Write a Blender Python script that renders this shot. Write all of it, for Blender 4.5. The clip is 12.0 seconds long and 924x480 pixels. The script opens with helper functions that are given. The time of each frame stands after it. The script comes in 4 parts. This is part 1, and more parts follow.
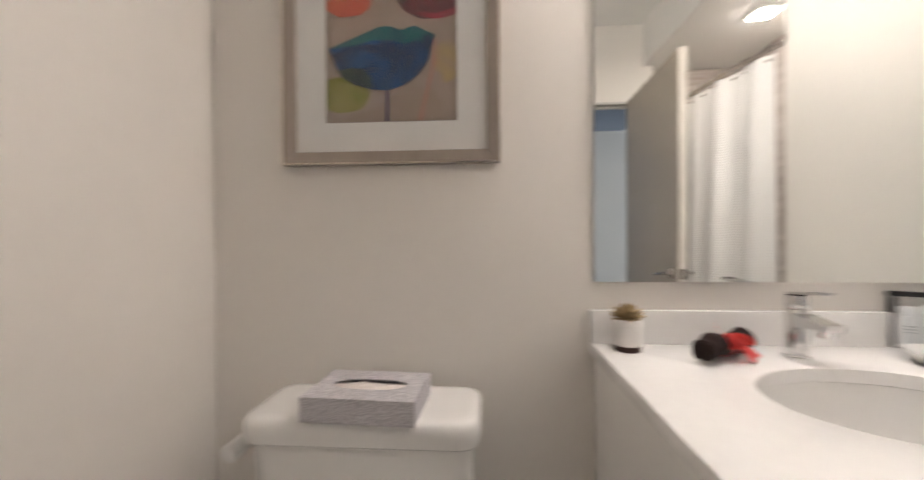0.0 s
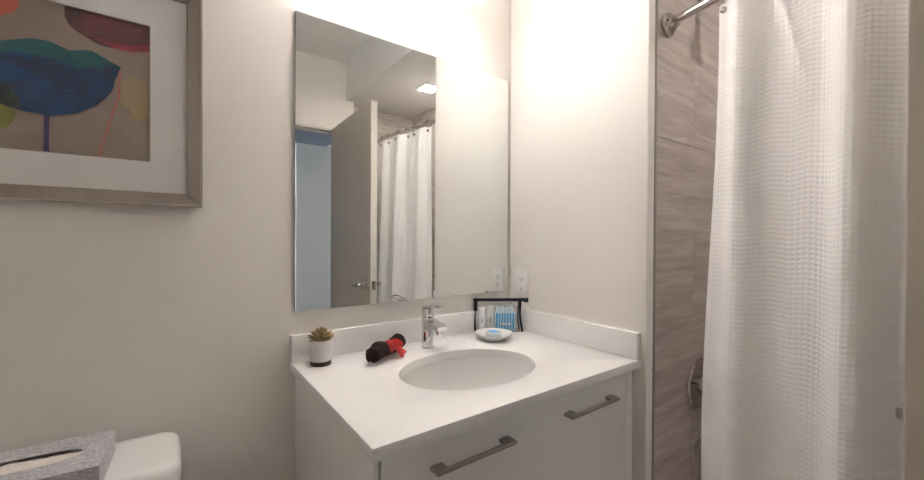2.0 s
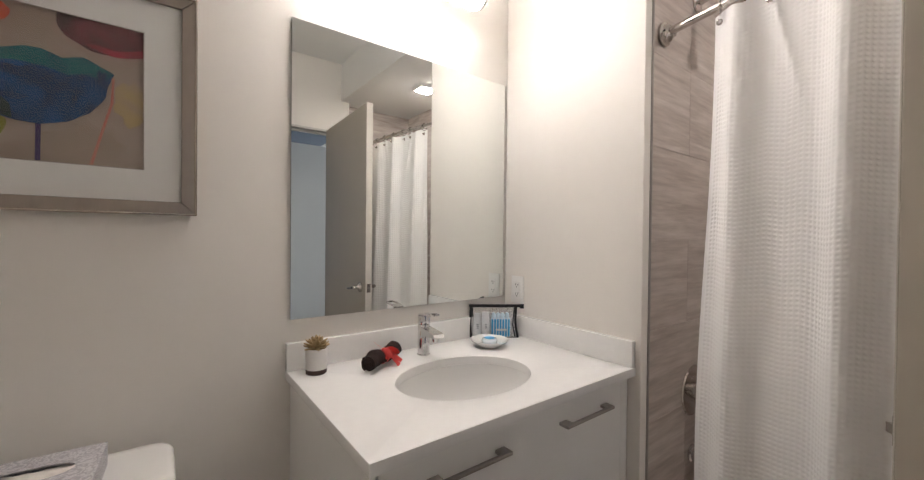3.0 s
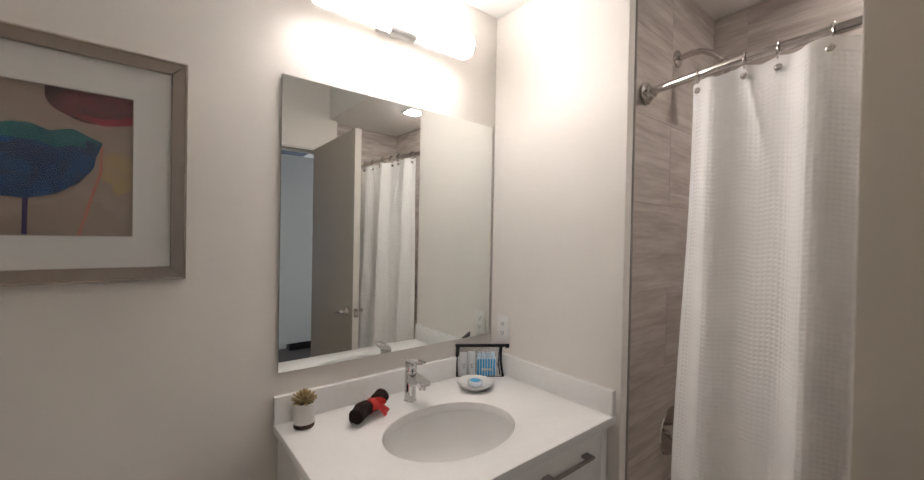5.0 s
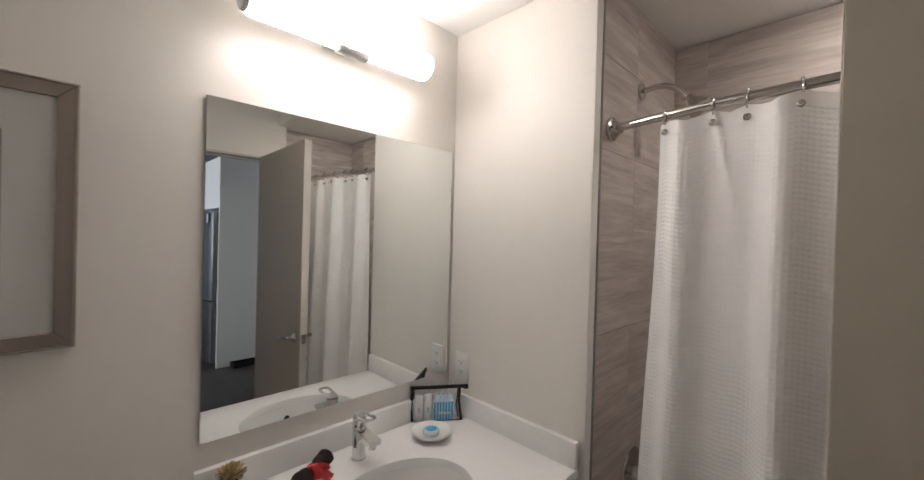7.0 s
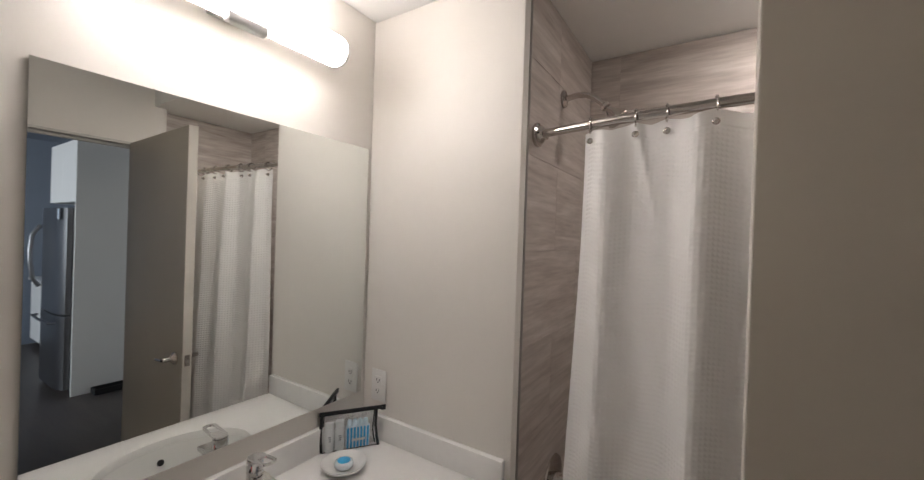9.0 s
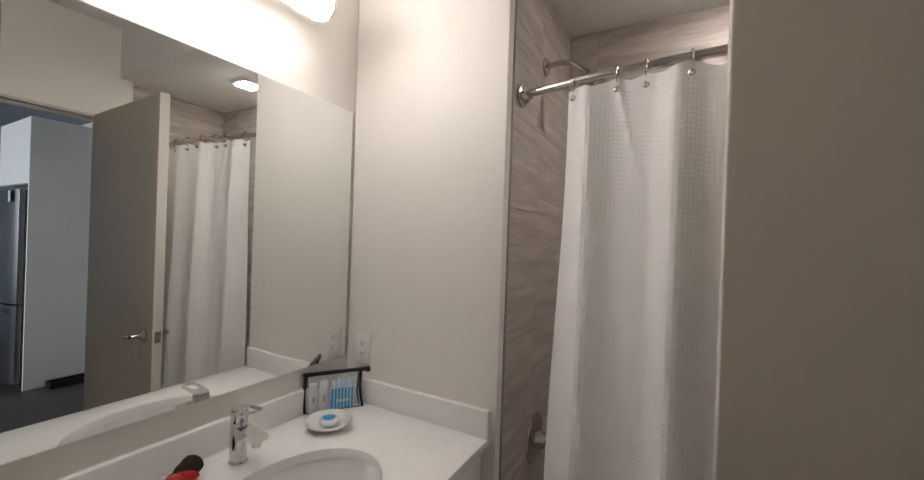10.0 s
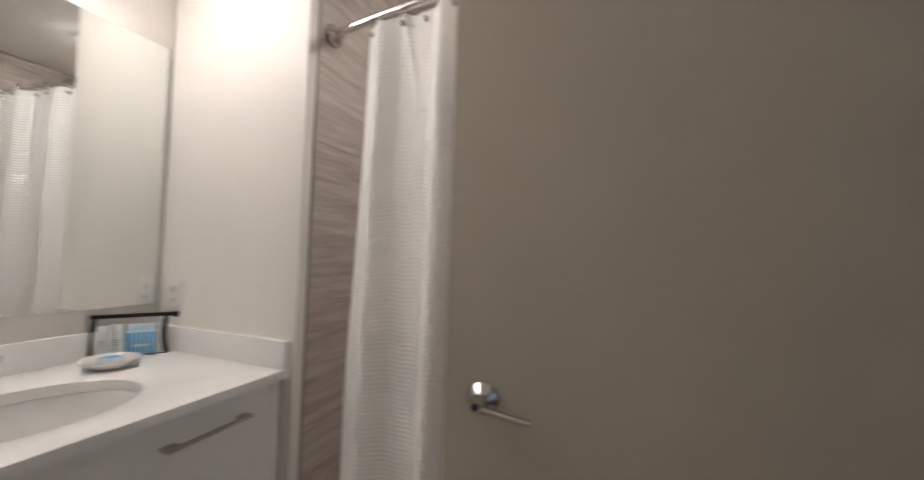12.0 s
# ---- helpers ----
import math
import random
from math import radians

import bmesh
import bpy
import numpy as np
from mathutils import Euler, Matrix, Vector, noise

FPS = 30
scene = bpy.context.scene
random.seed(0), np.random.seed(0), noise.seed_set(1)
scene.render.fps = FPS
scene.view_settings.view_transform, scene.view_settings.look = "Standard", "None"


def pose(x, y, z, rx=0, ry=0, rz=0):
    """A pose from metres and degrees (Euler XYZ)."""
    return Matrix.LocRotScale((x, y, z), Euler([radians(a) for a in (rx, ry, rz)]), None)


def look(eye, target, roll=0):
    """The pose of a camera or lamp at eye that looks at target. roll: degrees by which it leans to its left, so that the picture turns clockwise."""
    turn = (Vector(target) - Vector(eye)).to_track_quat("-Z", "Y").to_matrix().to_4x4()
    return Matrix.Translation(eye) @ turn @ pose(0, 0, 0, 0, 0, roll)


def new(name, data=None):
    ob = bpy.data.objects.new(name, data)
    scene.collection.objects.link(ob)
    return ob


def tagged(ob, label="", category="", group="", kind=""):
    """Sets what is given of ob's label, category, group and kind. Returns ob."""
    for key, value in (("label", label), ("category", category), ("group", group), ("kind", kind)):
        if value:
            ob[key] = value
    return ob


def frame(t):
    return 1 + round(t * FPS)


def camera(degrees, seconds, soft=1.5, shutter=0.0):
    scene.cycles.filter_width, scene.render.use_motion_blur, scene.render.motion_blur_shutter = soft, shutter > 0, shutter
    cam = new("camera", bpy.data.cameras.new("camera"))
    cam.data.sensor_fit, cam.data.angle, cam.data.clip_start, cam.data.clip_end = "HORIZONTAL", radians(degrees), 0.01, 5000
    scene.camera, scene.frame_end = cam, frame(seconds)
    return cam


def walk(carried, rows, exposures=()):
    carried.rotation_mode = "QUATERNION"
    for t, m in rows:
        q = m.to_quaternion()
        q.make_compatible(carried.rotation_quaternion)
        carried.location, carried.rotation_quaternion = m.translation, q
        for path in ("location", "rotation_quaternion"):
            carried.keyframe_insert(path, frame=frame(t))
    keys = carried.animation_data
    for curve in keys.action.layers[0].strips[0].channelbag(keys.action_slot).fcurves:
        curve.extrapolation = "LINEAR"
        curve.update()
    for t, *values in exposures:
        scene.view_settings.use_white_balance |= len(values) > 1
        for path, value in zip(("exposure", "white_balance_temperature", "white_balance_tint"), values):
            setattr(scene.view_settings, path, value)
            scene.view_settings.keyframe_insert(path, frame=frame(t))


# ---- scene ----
cam = camera(99.0, 12.0, soft=1.25, shutter=0.5)
PATH = [
    (0, (-0.253, -1.018, 1.137), (-0.388, 0.977, 1.122), -0.3),
    (0.2, (-0.267, -1.036, 1.15), (-0.029, 0.95, 1.14), 0.1),
    (0.4, (-0.273, -1.061, 1.157), (0.273, 0.863, 1.16), 0.2),
    (0.5, (-0.272, -1.07, 1.148), (0.373, 0.823, 1.169), 0.2),
    (0.7, (-0.272, -1.092, 1.166), (0.575, 0.72, 1.176), 0.1),
    (1, (-0.264, -1.123, 1.191), (0.762, 0.594, 1.186), 0.2),
    (1.5, (-0.271, -1.2, 1.219), (0.898, 0.423, 1.217), 0.2),
    (2, (-0.291, -1.265, 1.25), (0.898, 0.344, 1.237), 0.3),
    (2.5, (-0.299, -1.285, 1.268), (0.907, 0.31, 1.257), 0.4),
    (3, (-0.296, -1.261, 1.28), (0.915, 0.331, 1.26), 0.6),
    (4.8, (-0.322, -1.263, 1.408), (0.948, 0.282, 1.392), 0.9),
    (5, (-0.314, -1.281, 1.45), (0.947, 0.271, 1.43), 1.1),
    (5.5, (-0.305, -1.307, 1.522), (0.956, 0.246, 1.501), 1.2),
    (6, (-0.286, -1.297, 1.542), (0.983, 0.248, 1.518), 1.3),
    (6.5, (-0.268, -1.248, 1.552), (1.034, 0.27, 1.529), 1.4),
    (7, (-0.235, -1.201, 1.582), (1.176, 0.217, 1.564), 1.6),
    (9, (-0.167, -1.114, 1.609), (1.513, -0.029, 1.599), 1.9),
    (9.5, (-0.185, -1.105, 1.57), (1.551, -0.112, 1.56), 1.8),
    (10, (-0.2, -1.096, 1.47), (1.547, -0.122, 1.466), 2.0),
    (10.5, (-0.23, -1.106, 1.393), (1.521, -0.139, 1.392), 1.9),
    (11, (-0.262, -1.151, 1.329), (1.489, -0.186, 1.324), 1.9),
    (11.5, (-0.235, -1.262, 1.281), (1.543, -0.345, 1.287), 2.1),
    (11.8, (-0.113, -1.415, 1.226), (1.713, -0.602, 1.289), 1.9),
    (12, (-0.044, -1.503, 1.234), (1.826, -0.796, 1.300), 1.9),
]
walk(cam, [(t, look(eye, target, roll)) for t, eye, target, roll in PATH], exposures=[(0, 1.38, 6680, 12), (0.5, 1.33, 6620, 11.5), (1.5, 1.23, 6540, 10.8), (3.0, 1.01, 6540, 10.8), (5.0, 0.71, 6540, 10.8), (5.5, 0.63, 6540, 10.8), (7, 0.38, 6540, 10.8), (9, 0.28, 6540, 10.8), (10, 0.37, 6540, 10.8), (11, 0.57, 6540, 10.8), (12, 0.85, 6540, 10.8)])

# ---- world and light ----
world = bpy.data.worlds.new("sky")
scene.world = world
world.use_nodes = True
wn = world.node_tree
sky = wn.nodes.new("ShaderNodeTexSky")
sky.sky_type, sky.sun_disc = "NISHITA", False
sky.sun_elevation, sky.sun_rotation = radians(35), radians(200)
wn.nodes["Background"].inputs["Strength"].default_value = 0.10
wn.links.new(sky.outputs[0], wn.nodes["Background"].inputs["Color"])

VANITY_GLOW, DOWNLIGHT_GLOW, WINDOW_WATTS = 20.0, 88.0, 86.0

window_light = new("window_daylight", bpy.data.lights.new("window_daylight", "AREA"))
window_light.data.shape, window_light.data.size, window_light.data.size_y = "RECTANGLE", 3.0, 1.5
window_light.data.energy, window_light.data.color = WINDOW_WATTS, (0.85, 0.91, 1.0)
window_light.matrix_world = look((-2.95, -4.05, 1.65), (0.0, -4.05, 1.5))

# ---- materials ----
def shader(name, color, rough=0.5, metal=0.0, vary=0.06, scale=6.0, bump=0.0, bump_scale=200.0, emit=None, coat=0.0, stretch=(1, 1, 1), sheen=0.0, trans=0.0, ior=1.45):
    """A principled surface with slow colour variation, finer grain and fine relief."""
    m = bpy.data.materials.new(name)
    m.use_nodes = True
    nt = m.node_tree
    b = nt.nodes["Principled BSDF"]
    b.inputs["Roughness"].default_value = rough
    b.inputs["Metallic"].default_value = metal
    b.inputs["Coat Weight"].default_value = coat
    b.inputs["Sheen Weight"].default_value = sheen
    b.inputs["Transmission Weight"].default_value = trans
    b.inputs["IOR"].default_value = ior
    b.inputs["Base Color"].default_value = (*color, 1)
    tc = nt.nodes.new("ShaderNodeTexCoord")
    mp = nt.nodes.new("ShaderNodeMapping")
    mp.inputs["Scale"].default_value = stretch
    nt.links.new(tc.outputs["Object"], mp.inputs["Vector"])
    if vary:
        n1 = nt.nodes.new("ShaderNodeTexNoise")
        n1.inputs["Scale"].default_value, n1.inputs["Detail"].default_value = scale, 6.0
        n2 = nt.nodes.new("ShaderNodeTexNoise")
        n2.inputs["Scale"].default_value, n2.inputs["Detail"].default_value = scale * 14, 3.0
        for n in (n1, n2):
            nt.links.new(mp.outputs[0], n.inputs["Vector"])
        add = nt.nodes.new("ShaderNodeMath")
        add.operation = "MULTIPLY_ADD"
        add.inputs[1].default_value = 0.35
        nt.links.new(n2.outputs["Fac"], add.inputs[0])
        nt.links.new(n1.outputs["Fac"], add.inputs[2])
        rmp = nt.nodes.new("ShaderNodeMapRange")
        rmp.inputs["From Min"].default_value, rmp.inputs["From Max"].default_value = 0.35, 1.0
        nt.links.new(add.outputs[0], rmp.inputs["Value"])
        mix = nt.nodes.new("ShaderNodeMix")
        mix.data_type = "RGBA"
        mix.inputs["A"].default_value = (*[c * (1 - vary) for c in color], 1)
        mix.inputs["B"].default_value = (*[min(1, c * (1 + vary)) for c in color], 1)
        nt.links.new(rmp.outputs[0], mix.inputs["Factor"])
        nt.links.new(mix.outputs["Result"], b.inputs["Base Color"])
    if bump:
        n3 = nt.nodes.new("ShaderNodeTexNoise")
        n3.inputs["Scale"].default_value, n3.inputs["Detail"].default_value = bump_scale, 4.0
        nt.links.new(mp.outputs[0], n3.inputs["Vector"])
        bp = nt.nodes.new("ShaderNodeBump")
        bp.inputs["Strength"].default_value, bp.inputs["Distance"].default_value = bump, 0.001
        nt.links.new(n3.outputs["Fac"], bp.inputs["Height"])
        nt.links.new(bp.outputs[0], b.inputs["Normal"])
    if emit:
        b.inputs["Emission Color"].default_value = (*emit[0], 1)
        b.inputs["Emission Strength"].default_value = emit[1]
    return m


def stone_tile():
    """Beige porcelain with long horizontal veins, different on every piece."""
    m = shader("porcelain_tile", (0.46, 0.40, 0.355), 0.38, vary=0.0)
    nt = m.node_tree
    b = nt.nodes["Principled BSDF"]
    geo = nt.nodes.new("ShaderNodeNewGeometry")
    info = nt.nodes.new("ShaderNodeObjectInfo")
    off = nt.nodes.new("ShaderNodeVectorMath")
    off.operation = "MULTIPLY_ADD"
    off.inputs[1].default_value = (7, 5, 9)
    nt.links.new(info.outputs["Random"], off.inputs[0])
    nt.links.new(geo.outputs["Position"], off.inputs[2])
    rot = nt.nodes.new("ShaderNodeMapping")
    rot.inputs["Rotation"].default_value = (radians(7), radians(-7), 0)
    rot.inputs["Scale"].default_value = (1.6, 1.6, 16)
    nt.links.new(off.outputs[0], rot.inputs["Vector"])
    n1 = nt.nodes.new("ShaderNodeTexNoise")
    n1.inputs["Scale"].default_value, n1.inputs["Detail"].default_value, n1.inputs["Distortion"].default_value = 1.6, 7.0, 0.5
    n2 = nt.nodes.new("ShaderNodeTexNoise")
    n2.inputs["Scale"].default_value, n2.inputs["Detail"].default_value = 6.0, 4.0
    for n in (n1, n2):
        nt.links.new(rot.outputs[0], n.inputs["Vector"])
    ramp = nt.nodes.new("ShaderNodeValToRGB")
    e = ramp.color_ramp.elements
    e[0].position, e[0].color = 0.30, (0.385, 0.325, 0.295, 1)
    e[1].position, e[1].color = 0.72, (0.60, 0.54, 0.505, 1)
    mid = e.new(0.5)
    mid.color = (0.49, 0.43, 0.395, 1)
    nt.links.new(n1.outputs["Fac"], ramp.inputs["Fac"])
    mix = nt.nodes.new("ShaderNodeMix")
    mix.data_type, mix.blend_type = "RGBA", "OVERLAY"
    mix.inputs["Factor"].default_value = 0.3
    nt.links.new(ramp.outputs["Color"], mix.inputs["A"])
    nt.links.new(n2.outputs["Fac"], mix.inputs["B"])
    nt.links.new(mix.outputs["Result"], b.inputs["Base Color"])
    bp = nt.nodes.new("ShaderNodeBump")
    bp.inputs["Strength"].default_value, bp.inputs["Distance"].default_value = 0.12, 0.001
    nt.links.new(n2.outputs["Fac"], bp.inputs["Height"])
    nt.links.new(bp.outputs[0], b.inputs["Normal"])
    return m


M = {
    "wall": shader("wall_paint", (0.812, 0.775, 0.728), 0.5, vary=0.02, scale=2.5, bump=0.06, bump_scale=320),
    "ceiling": shader("ceiling_paint", (0.87, 0.86, 0.84), 0.8, vary=0.02, scale=2.0, bump=0.08, bump_scale=260),
    "door": shader("door_paint", (0.50, 0.447, 0.373), 0.40, vary=0.025, scale=3.0, bump=0.04, bump_scale=240),
    "edge_band": shader("cream_edge", (0.74, 0.70, 0.64), 0.45, vary=0.02),
    "trim": shader("trim_paint", (0.60, 0.585, 0.55), 0.45, vary=0.02),
    "quartz": shader("white_quartz", (0.89, 0.88, 0.865), 0.24, vary=0.02, scale=40),
    "china": shader("white_china", (0.80, 0.79, 0.77), 0.10, vary=0.01, coat=0.3),
    "basin": shader("basin_china", (0.80, 0.79, 0.77), 0.07, vary=0.01, coat=0.3),
    "cabinet": shader("white_laminate", (0.88, 0.87, 0.845), 0.35, vary=0.015, scale=3),
    "nickel": shader("brushed_nickel", (0.36, 0.33, 0.31), 0.36, 1.0, vary=0.06, scale=8, bump=0.05, bump_scale=300, stretch=(0.1, 1, 1)),
    "frame": shader("champagne_metal_frame", (0.36, 0.315, 0.28), 0.28, 1.0, vary=0.08, scale=30, bump=0.08, bump_scale=500, stretch=(1, 1, 0.06)),
    "bead": shader("polished_champagne_bead", (0.55, 0.49, 0.43), 0.16, 1.0, vary=0.05, scale=30),
    "chrome": shader("chrome", (0.70, 0.69, 0.685), 0.07, 1.0, vary=0.02),
    "rod": shader("satin_nickel_rod", (0.60, 0.565, 0.54), 0.15, 1.0, vary=0.03),
    "steel_trim": shader("satin_steel_edge", (0.42, 0.40, 0.38), 0.32, 1.0, vary=0.04),
    "mirror": shader("mirror_silver", (0.86, 0.885, 0.87), 0.0, 1.0, vary=0.0),
    "mirror_edge": shader("mirror_edge", (0.42, 0.45, 0.43), 0.2, 0.6, vary=0.03),
    "plastic": shader("white_plastic", (0.86, 0.85, 0.83), 0.3, vary=0.01),
    "slot": shader("dark_slot", (0.02, 0.02, 0.02), 0.6, vary=0.1),
    "tile": stone_tile(),
    "grout": shader("beige_grout", (0.45, 0.40, 0.36), 0.9, vary=0.08, scale=20),
    "cloth": shader("white_waffle_cotton", (0.94, 0.93, 0.92), 0.85, vary=0.02, scale=8, bump=0.25, bump_scale=900, sheen=0.2),
    "mat_board": shader("white_mat_board", (0.75, 0.725, 0.69), 0.8, vary=0.012, scale=8),
    "towel": shader("brown_terry", (0.024, 0.012, 0.010), 0.95, vary=0.4, scale=50, bump=1.0, bump_scale=500),
    "ribbon": shader("coral_ribbon", (0.90, 0.12, 0.11), 0.45, vary=0.15, scale=40),
    "leaf": shader("gold_green_leaf", (0.44, 0.325, 0.165), 0.55, vary=0.35, scale=25),
    "pot": shader("white_ceramic_pot", (0.74, 0.72, 0.70), 0.35, vary=0.02),
    "pot_base": shader("dark_brown_band", (0.055, 0.025, 0.018), 0.5, vary=0.2, scale=30),
    "soil": shader("potting_soil", (0.05, 0.035, 0.02), 0.95, vary=0.4, scale=90),
    "zip": shader("black_vinyl_piping", (0.008, 0.008, 0.009), 0.35, vary=0.1),
    "aqua": shader("aqua_blue_plastic", (0.05, 0.40, 0.72), 0.3, vary=0.08, scale=30),
    "aqua_pale": shader("pale_blue_wrap", (0.60, 0.74, 0.84), 0.35, vary=0.1, scale=40),
    "soap_wrap": shader("pale_soap_wrap", (0.68, 0.74, 0.78), 0.25, vary=0.06, scale=60, coat=0.4),
    "bottle": shader("frosted_white_bottle", (0.72, 0.74, 0.75), 0.3, vary=0.03),
    "ink": shader("grey_print", (0.25, 0.28, 0.30), 0.6, vary=0.05),
    "tissue": shader("tissue_paper", (0.80, 0.74, 0.70), 0.95, vary=0.03, scale=30, bump=0.3),
    "wood_floor": shader("dark_wood_floor", (0.075, 0.062, 0.056), 0.40, vary=0.35, scale=5, bump=0.1, bump_scale=120, stretch=(1, 0.12, 1)),
    "floor": shader("beige_floor_tile", (0.56, 0.51, 0.46), 0.45, vary=0.08, scale=4),
    # dim blue daylight put into the base colour
    "dim_blue": shader("dim_blue_daylight", (0.19, 0.22, 0.27), 0.7, vary=0.03),
    "stainless": shader("stainless_steel", (0.27, 0.27, 0.28), 0.30, 1.0, vary=0.04, scale=6, bump=0.05, bump_scale=400, stretch=(1, 1, 0.05)),
    "fridge_side": shader("charcoal_fridge_side", (0.06, 0.06, 0.065), 0.5, vary=0.08),
    "black": shader("black_rubber", (0.012, 0.012, 0.013), 0.6, vary=0.2, scale=30),
    "grey_label": shader("pale_notice", (0.55, 0.62, 0.72), 0.6, vary=0.1, scale=50),
    "glow": shader("frosted_lamp_glass", (0.9, 0.88, 0.85), 0.4, vary=0.0, emit=((1.0, 0.938, 0.905), VANITY_GLOW)),
    "downlight": shader("downlight_diffuser", (0.9, 0.9, 0.88), 0.4, vary=0.0, emit=((1.0, 0.94, 0.885), DOWNLIGHT_GLOW)),
    "glass": shader("window_glass", (0.95, 0.97, 0.98), 0.0, vary=0.0, trans=1.0, ior=1.05),
}
def thin_clear(name, gloss, milk=0.0):
    """A thin clear sheet: mostly see-through with a little gloss, and some milkiness."""
    m = bpy.data.materials.new(name)
    m.use_nodes = True
    nt = m.node_tree
    out = nt.nodes["Material Output"]
    nt.nodes.remove(nt.nodes["Principled BSDF"])
    tr, gl, mx = nt.nodes.new("ShaderNodeBsdfTransparent"), nt.nodes.new("ShaderNodeBsdfGlossy"), nt.nodes.new("ShaderNodeMixShader")
    tr.inputs["Color"].default_value = (0.97, 0.975, 0.98, 1)
    gl.inputs["Roughness"].default_value = 0.04
    mx.inputs[0].default_value = gloss
    nt.links.new(tr.outputs[0], mx.inputs[1])
    nt.links.new(gl.outputs[0], mx.inputs[2])
    last = mx
    if milk:
        df, m2 = nt.nodes.new("ShaderNodeBsdfDiffuse"), nt.nodes.new("ShaderNodeMixShader")
        df.inputs["Color"].default_value = (0.82, 0.82, 0.82, 1)
        m2.inputs[0].default_value = milk
        nt.links.new(mx.outputs[0], m2.inputs[1])
        nt.links.new(df.outputs[0], m2.inputs[2])
        last = m2
    nt.links.new(last.outputs[0], out.inputs["Surface"])
    return m


M["clear"] = thin_clear("clear_vinyl", 0.06)
M["milky"] = thin_clear("milky_vinyl", 0.04, 0.22)
M["picture_glass"] = thin_clear("picture_glass", 0.035)


def let_light_through(m, amount):
    """Thin cloth: some of the light that falls on its back comes through."""
    nt = m.node_tree
    b, out = nt.nodes["Principled BSDF"], nt.nodes["Material Output"]
    tl, mx = nt.nodes.new("ShaderNodeBsdfTranslucent"), nt.nodes.new("ShaderNodeMixShader")
    tl.inputs["Color"].default_value = (0.92, 0.895, 0.875, 1)
    mx.inputs[0].default_value = amount
    nt.links.new(b.outputs[0], mx.inputs[1])
    nt.links.new(tl.outputs[0], mx.inputs[2])
    nt.links.new(mx.outputs[0], out.inputs["Surface"])


let_light_through(M["cloth"], 0.22)


def tissue_box_print():
    m = shader("grey_marbled_card", (0.42, 0.41, 0.44), 0.6, vary=0.0)
    nt = m.node_tree
    tc = nt.nodes.new("ShaderNodeTexCoord")
    wv = nt.nodes.new("ShaderNodeTexWave")
    wv.inputs["Scale"].default_value, wv.inputs["Distortion"].default_value = 45.0, 22.0
    wv.inputs["Detail"].default_value, wv.bands_direction = 4.0, "Z"
    nt.links.new(tc.outputs["Object"], wv.inputs["Vector"])
    ramp = nt.nodes.new("ShaderNodeValToRGB")
    ramp.color_ramp.elements[0].color = (0.40, 0.385, 0.41, 1)
    ramp.color_ramp.elements[1].color = (0.60, 0.58, 0.60, 1)
    nt.links.new(wv.outputs["Fac"], ramp.inputs["Fac"])
    nt.links.new(ramp.outputs["Color"], nt.nodes["Principled BSDF"].inputs["Base Color"])
    return m


M["tissue_card"] = tissue_box_print()

# ---- mesh helpers ----
def box(x0, y0, z0, x1, y1, z1, bevel=0.0, segments=2):
    bm = bmesh.new()
    bmesh.ops.create_cube(bm, size=1.0)
    for v in bm.verts:
        v.co = Vector(((x0 + x1) / 2 + v.co.x * (x1 - x0), (y0 + y1) / 2 + v.co.y * (y1 - y0), (z0 + z1) / 2 + v.co.z * (z1 - z0)))
    if bevel:
        bmesh.ops.bevel(bm, geom=bm.edges[:], offset=bevel, segments=segments, profile=0.5, affect="EDGES", clamp_overlap=True)
    return bm


def lathe(profile, steps=32, centre=(0, 0, 0), sx=1.0, sy=1.0, tilt=None):
    """A turned shape from (radius, height) pairs."""
    bm = bmesh.new()
    rings = []
    for r, z in profile:
        ring = []
        for i in range(steps):
            a = 2 * math.pi * i / steps
            p = Vector((r * sx * math.cos(a), r * sy * math.sin(a), z))
            if tilt is not None:
                p = tilt @ p
            ring.append(bm.verts.new(p + Vector(centre)))
        rings.append(ring)
    for a, b in zip(rings, rings[1:]):
        for i in range(steps):
            bm.faces.new((a[i], a[(i + 1) % steps], b[(i + 1) % steps], b[i]))
    bm.faces.new(rings[0][::-1])
    bm.faces.new(rings[-1])
    return bm


def sweep(points, radius, steps=14, flat=1.0):
    """A tube along points; radius may be a number or one per point."""
    bm = bmesh.new()
    pts = [Vector(p) for p in points]
    radii = radius if isinstance(radius, (list, tuple)) else [radius] * len(pts)
    rings, side = [], None
    for i, p in enumerate(pts):
        d = (pts[min(i + 1, len(pts) - 1)] - pts[max(i - 1, 0)]).normalized()
        if side is None:
            side = d.orthogonal().normalized()
        side = (side - d * side.dot(d)).normalized()
        up = d.cross(side)
        rings.append([bm.verts.new(p + radii[i] * (math.cos(2 * math.pi * k / steps) * side + flat * math.sin(2 * math.pi * k / steps) * up)) for k in range(steps)])
    for a, b in zip(rings, rings[1:]):
        for k in range(steps):
            bm.faces.new((a[k], a[(k + 1) % steps], b[(k + 1) % steps], b[k]))
    bm.faces.new(rings[0][::-1])
    bm.faces.new(rings[-1])
    return bm


